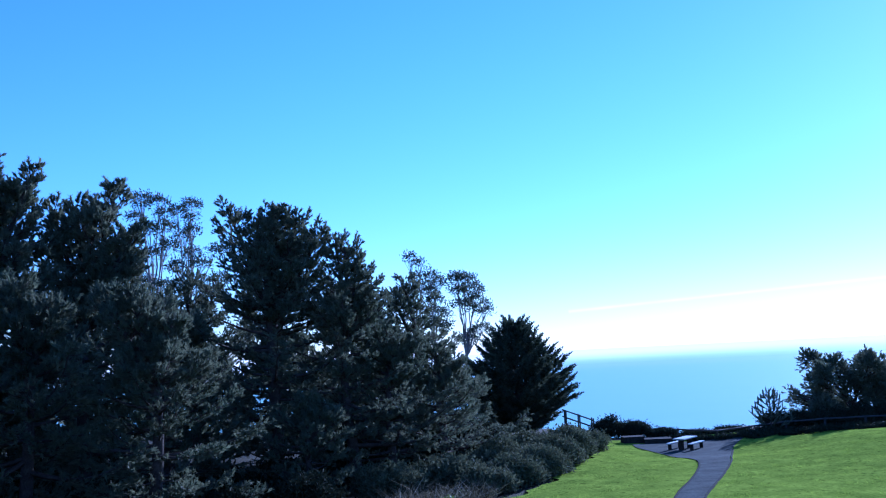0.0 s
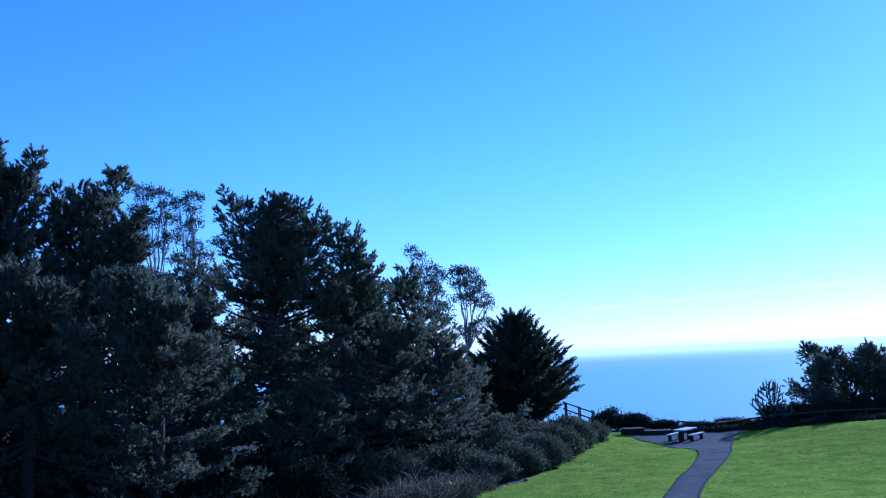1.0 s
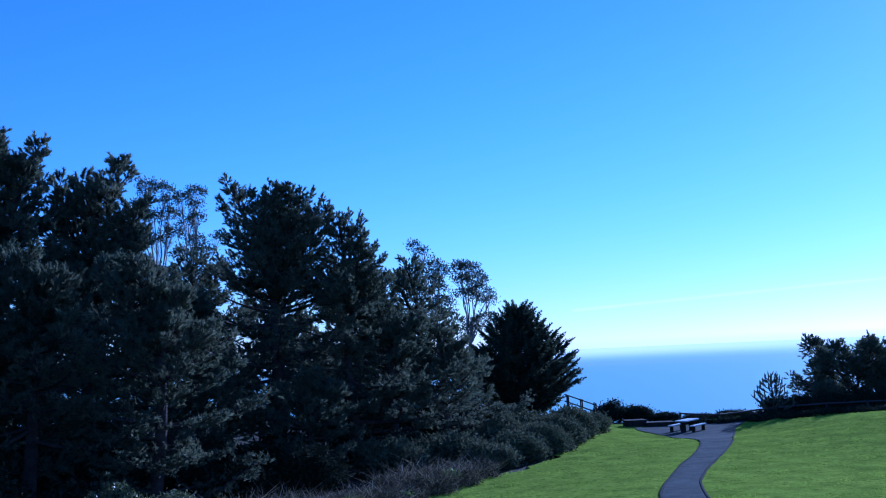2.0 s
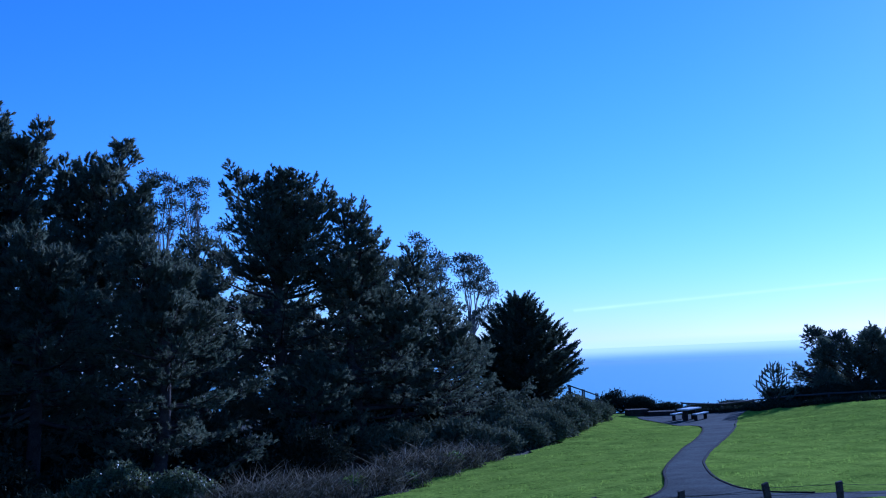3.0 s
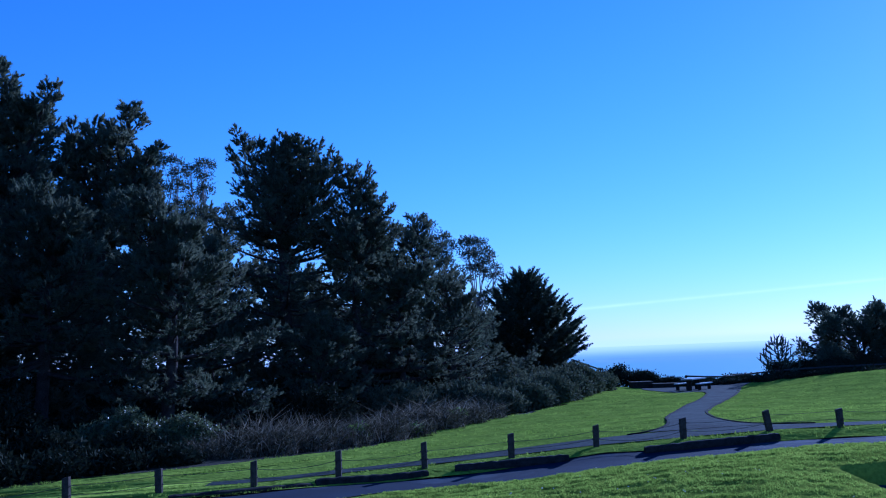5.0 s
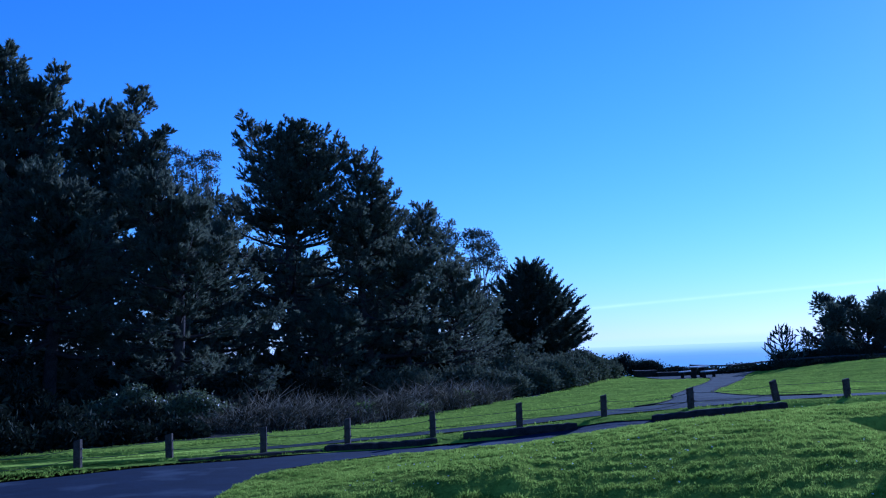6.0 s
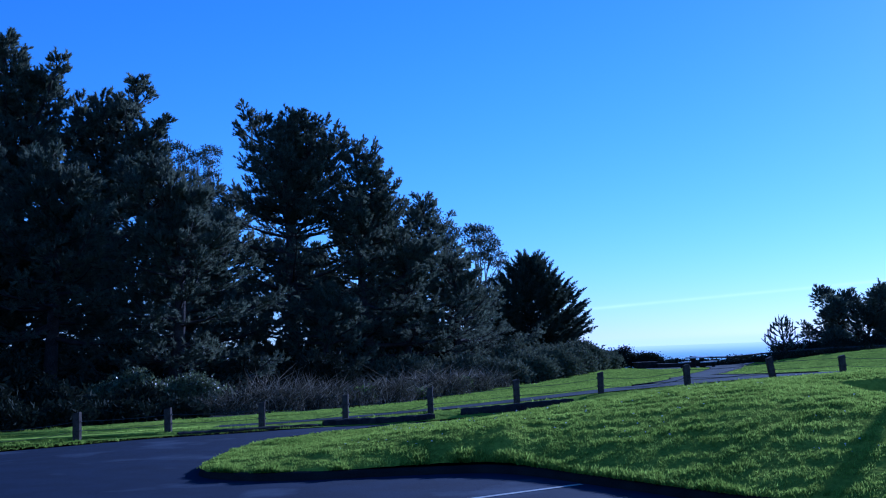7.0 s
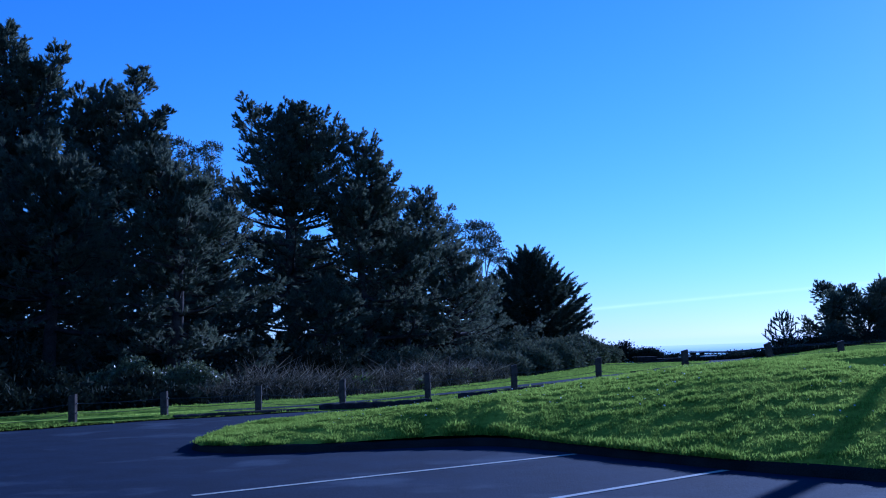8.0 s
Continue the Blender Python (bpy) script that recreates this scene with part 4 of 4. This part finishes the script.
domed_tree("gum_tree", (-2.6, 122), [(-3.2, 18.7, 0.9), (-2.3, 18.1, 0.85), (-2.8, 16.4, 0.7), (-1.9, 15.6, 0.8), (-3.4, 14.8, 0.8)], GUM, seed=43, fork=8, thick=0.26, depth=0.9, **GUM_LOOK)
domed_tree("gum_tree", (-31.6, 119), [(-32.9, 26.8, 1.1), (-31.3, 26.5, 1.35), (-32.5, 25.6, 0.85), (-30.6, 25.2, 1.2), (-30.2, 23.5, 1.3), (-31.7, 22.9, 1.2), (-34.0, 24.8, 1.1),
           (-33.7, 21.7, 1.2), (-30.2, 21.5, 1.5), (-32.0, 20.5, 1.4), (-30.3, 16.8, 1.6), (-33.2, 17.6, 1.6)], GUM, seed=44, fork=11, thick=0.42, depth=1.8, **GUM_LOOK)
domed_tree("gum_tree", (-27.4, 118), [(-27.4, 25.9, 1.35), (-28.6, 25.0, 1.0), (-27.0, 23.9, 1.0), (-28.4, 22.3, 1.1), (-26.6, 22.5, 1.1), (-27.3, 20.4, 1.4), (-28.8, 18.9, 1.35),
           (-25.8, 18.8, 1.2), (-24.9, 20.6, 1.1), (-27.2, 16.6, 1.6), (-24.2, 17.2, 1.3)], GUM, seed=45, fork=11, thick=0.4, depth=1.8, **GUM_LOOK)
COASTAL = [(30.7, 6.05, 0.75), (30.1, 4.95, 0.65), (32.0, 5.5, 0.95), (30.9, 4.3, 0.95), (33.8, 5.8, 1.15), (35.3, 5.4, 0.95), (32.9, 4.3, 1.2), (34.8, 4.0, 1.2),
           (31.4, 3.0, 1.3), (29.8, 2.4, 0.75), (28.9, 2.5, 0.45), (28.4, 3.0, 0.32), (30.2, 1.7, 1.2), (32.7, 1.9, 1.4), (35.0, 2.0, 1.4), (36.2, 4.6, 0.95), (37.0, 3.4, 1.15),
           (36.8, 1.7, 1.4), (29.0, 0.9, 0.75), (37.6, 5.0, 0.95), (38.6, 3.0, 1.3)]
domed_tree("pine_tree", (33.2, 88), COASTAL + [(x + 0.3, z - 0.25, 1.25 * r) for x, z, r in COASTAL], "broad dark pine with upright shoots against the sea", "coastal pines", 33, CANDLES, M_PINE, M_BARK, 1.1, 0.26, 2.4, 230, 1.2, 0.95, under=-0.8)
young_pine((24.2, 80.4), 3.5)

COYOTE = "rounded grey-green coastal bush at the lawn's edge"
for k, (x, y, sx, sz) in enumerate([(2.2, 57.0, 1.9, 1.7), (3.8, 59.5, 2.0, 1.9), (5.2, 62.0, 2.2, 2.2), (6.6, 66.5, 2.2, 2.2), (7.8, 70.5, 2.3, 2.4), (9.3, 74.5, 2.1, 1.9),
                                    (3.2, 64, 2.4, 2.6), (0.2, 60, 2.4, 2.4), (-3, 58, 2.4, 2.4), (5.0, 70, 2.4, 2.6)]):
    bush("coyote_bush", (x, y), (sx, sx, 0.8 * sz), COYOTE, 60 + k, count=1700, leaf=1.35)
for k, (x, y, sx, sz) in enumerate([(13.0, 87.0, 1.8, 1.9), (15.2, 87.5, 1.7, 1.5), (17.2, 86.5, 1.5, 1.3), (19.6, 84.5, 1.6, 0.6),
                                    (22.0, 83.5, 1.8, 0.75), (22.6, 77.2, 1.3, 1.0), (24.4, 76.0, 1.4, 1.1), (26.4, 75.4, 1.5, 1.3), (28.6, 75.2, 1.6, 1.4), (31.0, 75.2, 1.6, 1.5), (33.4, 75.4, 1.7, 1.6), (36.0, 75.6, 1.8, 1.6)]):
    bush("hedge_bush", (x, y), (sx, sx * 0.8, (0.9 if x < 16.5 else 0.38 if x < 22.3 else 0.2 if x < 28 else 0.22) * sz), "dark windswept bush along the cliff fence", 80 + k, M_SHADE_LEAVES, count=1200, leaf=1.1, group="cliff bushes")
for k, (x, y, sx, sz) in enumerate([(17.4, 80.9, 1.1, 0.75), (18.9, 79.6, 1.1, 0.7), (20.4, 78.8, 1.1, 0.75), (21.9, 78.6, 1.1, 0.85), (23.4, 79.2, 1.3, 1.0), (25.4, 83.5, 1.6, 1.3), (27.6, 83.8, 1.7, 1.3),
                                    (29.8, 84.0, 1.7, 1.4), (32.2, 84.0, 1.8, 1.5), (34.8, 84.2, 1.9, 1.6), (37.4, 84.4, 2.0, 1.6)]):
    bush("hedge_bush", (x, y), (sx, sx * 0.8, sz * (0.32 if x < 24 else 0.9)), "dark windswept bush along the cliff fence", 320 + k, M_SHADE_LEAVES, count=900, leaf=1.1, group="cliff bushes")
# Part of these bushes' darkness is shade put into the leaf colour
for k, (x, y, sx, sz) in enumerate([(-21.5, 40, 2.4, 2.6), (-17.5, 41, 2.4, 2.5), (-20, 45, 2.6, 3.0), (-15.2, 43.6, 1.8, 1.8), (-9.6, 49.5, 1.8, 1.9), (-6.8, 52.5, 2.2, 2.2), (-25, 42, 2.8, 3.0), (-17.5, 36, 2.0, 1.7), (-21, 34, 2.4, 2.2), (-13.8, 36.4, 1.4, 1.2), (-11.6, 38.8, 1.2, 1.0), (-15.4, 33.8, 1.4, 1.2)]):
    bush("understory_bush", (x, y), (sx, sx, sz), "dark shaded bush under the pines", 100 + k, M_SHADE_LEAVES, count=1200, leaf=1.5, group="understory")
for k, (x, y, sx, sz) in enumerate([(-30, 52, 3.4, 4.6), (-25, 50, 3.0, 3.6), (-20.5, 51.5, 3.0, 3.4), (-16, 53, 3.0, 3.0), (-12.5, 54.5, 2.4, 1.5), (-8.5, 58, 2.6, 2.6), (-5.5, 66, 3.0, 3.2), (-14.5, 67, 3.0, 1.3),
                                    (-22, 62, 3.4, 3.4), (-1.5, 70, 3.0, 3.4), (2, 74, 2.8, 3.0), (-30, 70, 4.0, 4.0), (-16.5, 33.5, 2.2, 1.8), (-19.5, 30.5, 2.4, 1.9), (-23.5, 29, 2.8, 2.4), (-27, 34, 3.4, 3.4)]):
    bush("thicket", (x, y), (sx, sx, sz), "tall dark thicket in deep shade under pines", 180 + k, M_SHADE_LEAVES, count=700, leaf=1.95, group="thickets")
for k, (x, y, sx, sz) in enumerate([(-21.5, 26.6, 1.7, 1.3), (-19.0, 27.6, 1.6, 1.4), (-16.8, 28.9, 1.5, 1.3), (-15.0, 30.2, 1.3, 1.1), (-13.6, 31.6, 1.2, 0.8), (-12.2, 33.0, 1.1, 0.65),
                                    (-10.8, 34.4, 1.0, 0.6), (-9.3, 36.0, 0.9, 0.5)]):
    bush("undergrowth", (x, y), (sx, sx, sz), "dark low undergrowth along the shaded lawn edge", 300 + k, M_SHADE_LEAVES, count=900, leaf=1.2, group="undergrowth")
bush("leafy_shrub", (-12.7, 42.0), (1.6, 1.3, 1.8), "leafy green shrub catching light under pines", 120, M_LEAFY, LEAVES, 1700, 0.7, "leafy shrubs", 12)
bush("leafy_shrub", (-14.0, 41.6), (1.2, 1.1, 1.2), "leafy green shrub catching light under pines", 122, M_LEAFY, LEAVES, 1700, 0.7, "leafy shrubs", 10)
bush("leafy_shrub", (-10.2, 41.2), (1.5, 1.2, 1.5), "leafy green shrub catching light under pines", 121, M_LEAFY, LEAVES, 1700, 0.7, "leafy shrubs", 10)
for k, (x, y) in enumerate([(-8.4, 38.6), (-7.0, 39.8), (-5.8, 41.2), (-4.6, 42.6), (-3.2, 44.6), (-2.2, 46.8), (-0.9, 49.2), (0.2, 51.6), (1.2, 54.0), (-6.2, 43.6), (-4.0, 46.6), (-2.0, 50.4), (-7.8, 41.4), (-1.0, 53.4)]):
    dry_brush((x, y), (1.35, 1.3, 0.6 + 0.45 * abs(math.sin(k * 1.9))), 140 + k)
for k, (x, y, s) in enumerate([(0.15, 51.6, 0.6), (-3.9, 43.6, 0.65), (-1.7, 46.4, 0.4), (2.3, 56.6, 0.5), (0.9, 54.6, 0.4)]):
    bush("weed_clump", (x, y), (s, s, s * 1.1), "yellow-green leafy weed at the lawn's edge", 160 + k, M_WEED, LEAVES, 260, 0.8, "weeds", 5)


# ---- posts, cables and logs along the road ----
def bollard(x, y, top, lean, turn, seed):
    rng = random.Random(seed)
    high = top - gz(x, y)
    root = thing("wooden_bollard", (x, y, gz(x, y)), "weathered square wooden post beside the road" if abs(lean) < 5 else "leaning weathered square wooden post beside the road", "post", "roadside posts")
    root.rotation_euler = (radians(rng.uniform(-1.5, 1.5)), radians(lean), radians(turn))
    bm = bmesh.new()
    box(bm, (0.168, 0.168, high + 0.2), (0, 0, high / 2 - 0.1), None, 0.018, 0.006)
    for v in bm.verts:
        if v.co.z > high - 0.05:
            v.co.z += 0.02 * (v.co.x / 0.084)
    part("shaft", bm, M_POST, root)
    for z in (0.26, 0.48):
        bm = bmesh.new()
        bmesh.ops.create_cone(bm, cap_ends=True, segments=8, radius1=0.018, radius2=0.018, depth=0.23)
        bmesh.ops.transform(bm, matrix=Matrix.Translation((0, 0, z)) @ Euler((0, math.pi / 2, 0)).to_matrix().to_4x4(), verts=bm.verts)
        part("cable_sleeve", bm, M_CABLE, root, "dull steel sleeve")
    return root


LEANS = [0, 1, 1, -1, 1, 0.5, -1, 0, 0.5, -1, -8.5, -2.5, 1]
for k, (x, y) in enumerate(zip(POST_X, POST_Y)):
    bollard(x, y, POST_TOP[k], LEANS[k], 5 * math.sin(k * 2.1), 200 + k)
for k in range(len(POST_X) - 1):
    for level, sag in ((0.26, 0.13), (0.48, 0.1)):
        a = np.array([POST_X[k], POST_Y[k], gz(POST_X[k], POST_Y[k]) + level])
        b = np.array([POST_X[k + 1], POST_Y[k + 1], gz(POST_X[k + 1], POST_Y[k + 1]) + level])
        s = np.linspace(0, 1, 13)[:, None]
        pts = a + (b - a) * s
        pts[:, 2] -= sag * (0.6 + 0.5 * math.sin(k * 1.7 + level)) * 4 * (s * (1 - s))[:, 0]
        verts, tris = tube(pts, 0.0065, 5)
        tagged(new("steel_cable", tri_mesh("steel_cable", verts, tris, M_CABLE, True)), "thin sagging steel cable strung between posts", "cable", "fence cables")


def kerb_log(a, b, high, seed, label):
    """A squared timber lying on the verge, split and worn."""
    a, b = Vector(a), Vector(b)
    rng = random.Random(seed)
    mid, run = (a + b) / 2, b - a
    n = 24
    prof = [(-0.15, 0.0), (-0.16, 0.5), (-0.14, 0.88), (-0.08, 1.0), (0.08, 1.0), (0.14, 0.9), (0.16, 0.5), (0.15, 0.0)]
    bm = bmesh.new()
    rings = []
    side = Vector((-run.y, run.x)).normalized()
    for k in range(n + 1):
        c = a + run * k / n
        z = gz(c.x, c.y) - 0.04
        wear = 1 - 0.12 * rng.random() - (0.1 if k in (0, n) else 0)
        rings.append([bm.verts.new((c.x - mid.x + side.x * u + rng.uniform(-0.008, 0.008), c.y - mid.y + side.y * u, z + v * high * wear - 0.02)) for u, v in prof])
    for r0, r1 in zip(rings, rings[1:]):
        for k in range(len(prof) - 1):
            bm.faces.new((r0[k], r0[k + 1], r1[k + 1], r1[k]))
        bm.faces.new((r0[-1], r0[0], r1[0], r1[-1]))
    bm.faces.new(rings[0])
    bm.faces.new(rings[-1][::-1])
    bmesh.ops.recalc_face_normals(bm, faces=bm.faces)
    ob = part("kerb_log", bm, M_LOG)
    ob.location = (mid.x, mid.y, 0)
    tagged(ob, label, "log", "kerb logs")


kerb_log((-7.0, 26.7), (-3.7, 28.35), 0.16, 1, "low worn dark timber sunk in the verge")
kerb_log((-3.6, 28.45), (-0.7, 29.35), 0.26, 2, "long dark timber kerb lying beside the road")
kerb_log((0.05, 29.55), (3.15, 29.45), 0.27, 3, "thick dark timber kerb lying beside the road")
kerb_log((5.2, 29.4), (8.85, 29.45), 0.26, 4, "thick dark timber kerb lying beside the road")


# ---- patio ----
def picnic_table(at, turn):
    root = thing("picnic_table", (*at, gz(*at) + 0.065), "pale concrete picnic table with two benches on a patio", "table")
    root.rotation_euler = (0, 0, radians(turn))
    bm = bmesh.new()
    box(bm, (2.3, 0.82, 0.09), (0, 0, 0.74), None, 0.02)
    part("tabletop", bm, M_CONCRETE, root)
    # Supports take a dark timber colour to stand for shade under the slabs
    for x in (-0.72, 0.72):
        bm = bmesh.new()
        box(bm, (0.15, 0.34, 0.70), (x, 0, 0.35), None, 0.025)
        part("pedestal", bm, M_LOG, root, "pedestal coloured dark for shade under the tabletop")
    for y in (-0.78, 0.78):
        bm = bmesh.new()
        box(bm, (2.25, 0.32, 0.08), (0, y, 0.43), None, 0.02)
        seat = part("bench_seat", bm, M_CONCRETE, root)
        for x in (-0.85, 0.85):
            bm = bmesh.new()
            box(bm, (0.12, 0.22, 0.40), (x, y, 0.2), None, 0.02)
            part("bench_leg", bm, M_LOG, seat, "bench leg coloured dark for shade under the seat")


picnic_table((16.35, 73.9), 55)


def planter_box(at, size, turn, label):
    """A low box of stacked dark timbers with a plank top."""
    root = thing("timber_platform", (*at, gz(*at)), label, "platform", "timber platforms")
    root.rotation_euler = (0, 0, radians(turn))
    sx, sy, sz = size
    courses = max(2, round(sz / 0.17))
    for k in range(courses):
        for y in (-sy / 2 + 0.08, sy / 2 - 0.08):
            bm = bmesh.new()
            box(bm, (sx, 0.16, sz / courses - 0.008), (0, y, (k + 0.5) * sz / courses), None, 0.012, 0.004)
            part("side_timber", bm, M_LOG, root)
        for x in (-sx / 2 + 0.08, sx / 2 - 0.08):
            bm = bmesh.new()
            box(bm, (0.155, sy - 0.33, sz / courses - 0.008), (x, 0, (k + 0.5) * sz / courses), None, 0.012, 0.004)
            part("end_timber", bm, M_LOG, root)
    n = max(3, round(sy / 0.24))
    for k in range(n):
        bm = bmesh.new()
        box(bm, (sx + 0.1, sy / n - 0.012, 0.05), (0, -sy / 2 + (k + 0.5) * sy / n, sz + 0.027), None, 0.008, 0.003)
        part("top_plank", bm, M_LOG, root)


planter_box((13.9, 80.6), (1.5, 1.3, 0.46), 4, "low dark timber platform with plank top")
planter_box((15.6, 79.8), (1.9, 1.3, 0.3), -6, "lower dark timber platform beside a taller one")


def rail_fence(name, points, high, rails, label):
    """Posts and round rails along points on the ground."""
    pts = [Vector((x, y, z)) for x, y, z in points]
    root = thing(name, pts[0], label, "fence")
    for p in pts:
        bm = bmesh.new()
        box(bm, (0.13, 0.13, high + 0.35), tuple(p - pts[0] + Vector((0, 0, (high - 0.3) / 2))), None, 0.015, 0.004)
        part("post", bm, M_RAIL, root)
    for a, b in zip(pts, pts[1:]):
        for h in rails:
            verts, tris = tube([tuple(a - pts[0] + Vector((0, 0, h))), tuple((a + b) / 2 - pts[0] + Vector((0, 0, h - 0.02))), tuple(b - pts[0] + Vector((0, 0, h)))], 0.065, 7)
            mesh_part("rail", tri_mesh("rail", verts, tris, M_RAIL, True), root)


rail_fence("cliff_fence", [(17.6, 82.0, -0.28), (20.0, 79.9, -0.36), (22.6, 80.6, -0.2), (25.6, 81.4, -0.05), (28.6, 81.6, 0.02), (31.6, 81.4, 0.05), (35, 81, 0.08)],
           1.0, (0.95,), "dark wooden rail fence along the cliff edge")


def stair_rail():
    """A timber stair that goes down beside the cypress, with sloping handrails."""
    root = thing("timber_stair", (11.0, 88.6, 0.35), "dark timber stair with sloping handrails going down", "stair")
    for y in (-0.55, 0.55):
        for x, z in ((-1.1, 0.55), (0.0, 0.2), (1.1, -0.15)):
            bm = bmesh.new()
            box(bm, (0.11, 0.11, 2.2), (x, y, z + 0.1), None, 0.012)
            part("post", bm, M_RAIL, root)
        for h in (0.55, 1.1):
            verts, tris = tube([(-1.3, y, 0.72 + h), (1.15, y, -0.25 + h)], 0.055, 6)
            mesh_part("handrail", tri_mesh("handrail", verts, tris, M_RAIL, True), root)
    for k in range(7):
        bm = bmesh.new()
        box(bm, (0.3, 1.0, 0.05), (-1.05 + 0.34 * k, 0, 0.62 - 0.12 * k), None, 0.008)
        part("tread", bm, M_POST, root)


stair_rail()


# ---- pole beside the lot ----
def sign_pole(at):
    root = thing("sign_pole", (*at, gz(*at)), "tall wooden pole with a narrow board", "sign")
    verts, tris = tube([(0, 0, -0.2), (0, 0, 2.6), (0, 0, 5.1)], [0.135, 0.13, 0.12], 10)
    mesh_part("pole", tri_mesh("pole", verts, tris, M_POST, True), root)
    bm = bmesh.new()
    box(bm, (0.34, 0.06, 0.9), (0, -0.12, 4.6), None, 0.01)
    part("board", bm, M_LOG, root)


sign_pole((12.05, 24.05))


# ---- grass ----
def blades(name, x, y, z, sizes, label, seed, per=4, mat=M_BLADE):
    """Tufts of bent blades standing at places."""
    rng = np.random.default_rng(seed)
    n = len(x) * per
    foot = np.repeat(np.stack([x, y, z], -1), per, axis=0) + np.column_stack([rng.normal(0, 0.025, (n, 2)), np.zeros(n)])
    h = np.repeat(sizes, per) * rng.uniform(0.6, 1.25, n)
    lean = rng.normal(0, 0.45, (n, 2))
    side = rng.normal(size=(n, 2))
    side /= np.linalg.norm(side, axis=1)[:, None]
    w = np.column_stack([side * (0.12 * h + 0.003)[:, None], np.zeros(n)])
    tip = foot + np.column_stack([lean * h[:, None], h])
    verts = np.stack([foot - w, foot + w, tip], 1).reshape(-1, 3)
    return tagged(new(name, tri_mesh(name, verts, np.arange(len(verts), dtype=np.int32).reshape(-1, 3), mat)), label, "grass", kind="stuff")


def build_grass():
    rng = np.random.default_rng(7)
    x = rng.uniform(-4.3, 11.5, 230000)
    y = rng.uniform(5, 26, 230000)
    ok = (y > front_kerb(x) + 0.17) & (y < back_kerb(x) - 0.1) & (x < 0.47 * y + 1.0) & ~((x > 6.7) & (y > 17.0) & (y < 19.65))
    x, y = x[ok], y[ok]
    size = 0.014 + 0.02 * patchy(2.6 * x + 3, 2.2 * y) ** 1.6 * rng.uniform(0.4, 1.2, len(x)) + 0.026 * patchy(7.5 * x, 6.5 * y + 2) ** 2
    blades("grass", x, y, turf_z(x, y) - 0.012, size, "tufted green grass on the island", 8, 4, M_TUFT)
    x = rng.uniform(-4.2, 8, 8000)
    y = front_kerb(x) + 0.12 + 0.3 * rng.uniform(0, 1, 8000) ** 2
    keep = (patchy(2.2 * x, y * 0) > rng.uniform(0.1, 0.7, len(x))) & (y < back_kerb(x) - 0.1)
    x, y = x[keep], y[keep]
    blades("grass", x, y, turf_z(x, y) - 0.015, rng.uniform(0.03, 0.08, len(x)) * (0.4 + patchy(2.2 * x, y * 0)), "longer grass hanging over the kerb", 18, 4, M_TUFT)
    v = rng.uniform(0, 1, 110000) ** 1.5
    y = 22 + 57 * v
    x = rng.uniform(-16, 30, 110000)
    ok = (y > road_edge(x) + 0.05) & (x > lawn_left(y) - 0.2) & (x < 0.47 * y + 2)
    walkway = (x > -6.6) & (y > post_line(x) + np.interp(x, [-14, 0, 10, 24], [0.95, 0.55, 0.2, 0.3])) & (y < post_line(x) + np.interp(x, [-14, -3, 0, 5, 8, 11, 24], [1.6, 1.7, 2.1, 2.6, 2.5, 1.3, 1.5]))
    a, b = np.array(WALK_LEFT), np.array(WALK_RIGHT)
    winding = (y > 31.5) & (y < 63.5) & (x > np.interp(y, a[:, 1], a[:, 0]) - 0.05) & (x < np.interp(y, b[:, 1], b[:, 0]) + 0.05)
    patio = (y > 62.5) & (x > np.interp(y, [62, 69, 76], [14.8, 14.4, 13.3])) & (x < np.interp(y, [62, 69.6, 77, 79], [16.3, 18.4, 21, 22.2]))
    ok &= ~walkway & ~winding & ~patio
    x, y = x[ok], y[ok]
    blades("grass", x, y, ground_z(x, y) + 0.02, 0.025 + 0.065 * patchy(x * 1.5, y * 1.1) ** 1.6 * rng.uniform(0.3, 1.1, len(x)), "short green lawn grass beside the footpath", 9, 3)


build_grass()


def build_daisies():
    """Small white daisies strewn over the island's turf."""
    rng = np.random.default_rng(17)
    x, y = rng.uniform(-2, 8, 420), rng.uniform(11, 24, 420)
    ok = (y > front_kerb(x) + 0.4) & (y < back_kerb(x) - 0.5) & (patchy(x * 0.6 + 1, y * 0.5) > 0.6) & ~((x > 6.7) & (y > 17.0) & (y < 19.65))
    x, y = x[ok], y[ok]
    petals = []
    for a in np.arange(6) * math.pi / 3:
        c, s = math.cos(a), math.sin(a)
        petals += [(0, 0, 0), (0.018 * c - 0.007 * s, 0.018 * s + 0.007 * c, 0.004), (0.018 * c + 0.007 * s, 0.018 * s - 0.007 * c, 0.004)]
    dirs = np.array([[0.1, -0.5, 1.0]]) + rng.normal(0, 0.3, (len(x), 3))
    verts, tris = scatter([np.array(petals)], np.stack([x, y, turf_z(x, y) + 0.06], -1), dirs, rng.uniform(0.4, 0.9, len(x)), rng)
    tagged(new("daisies", tri_mesh("daisies", verts, tris, M_FLOWER)), "small white daisies strewn in the grass", "flowers", kind="stuff")


build_daisies()
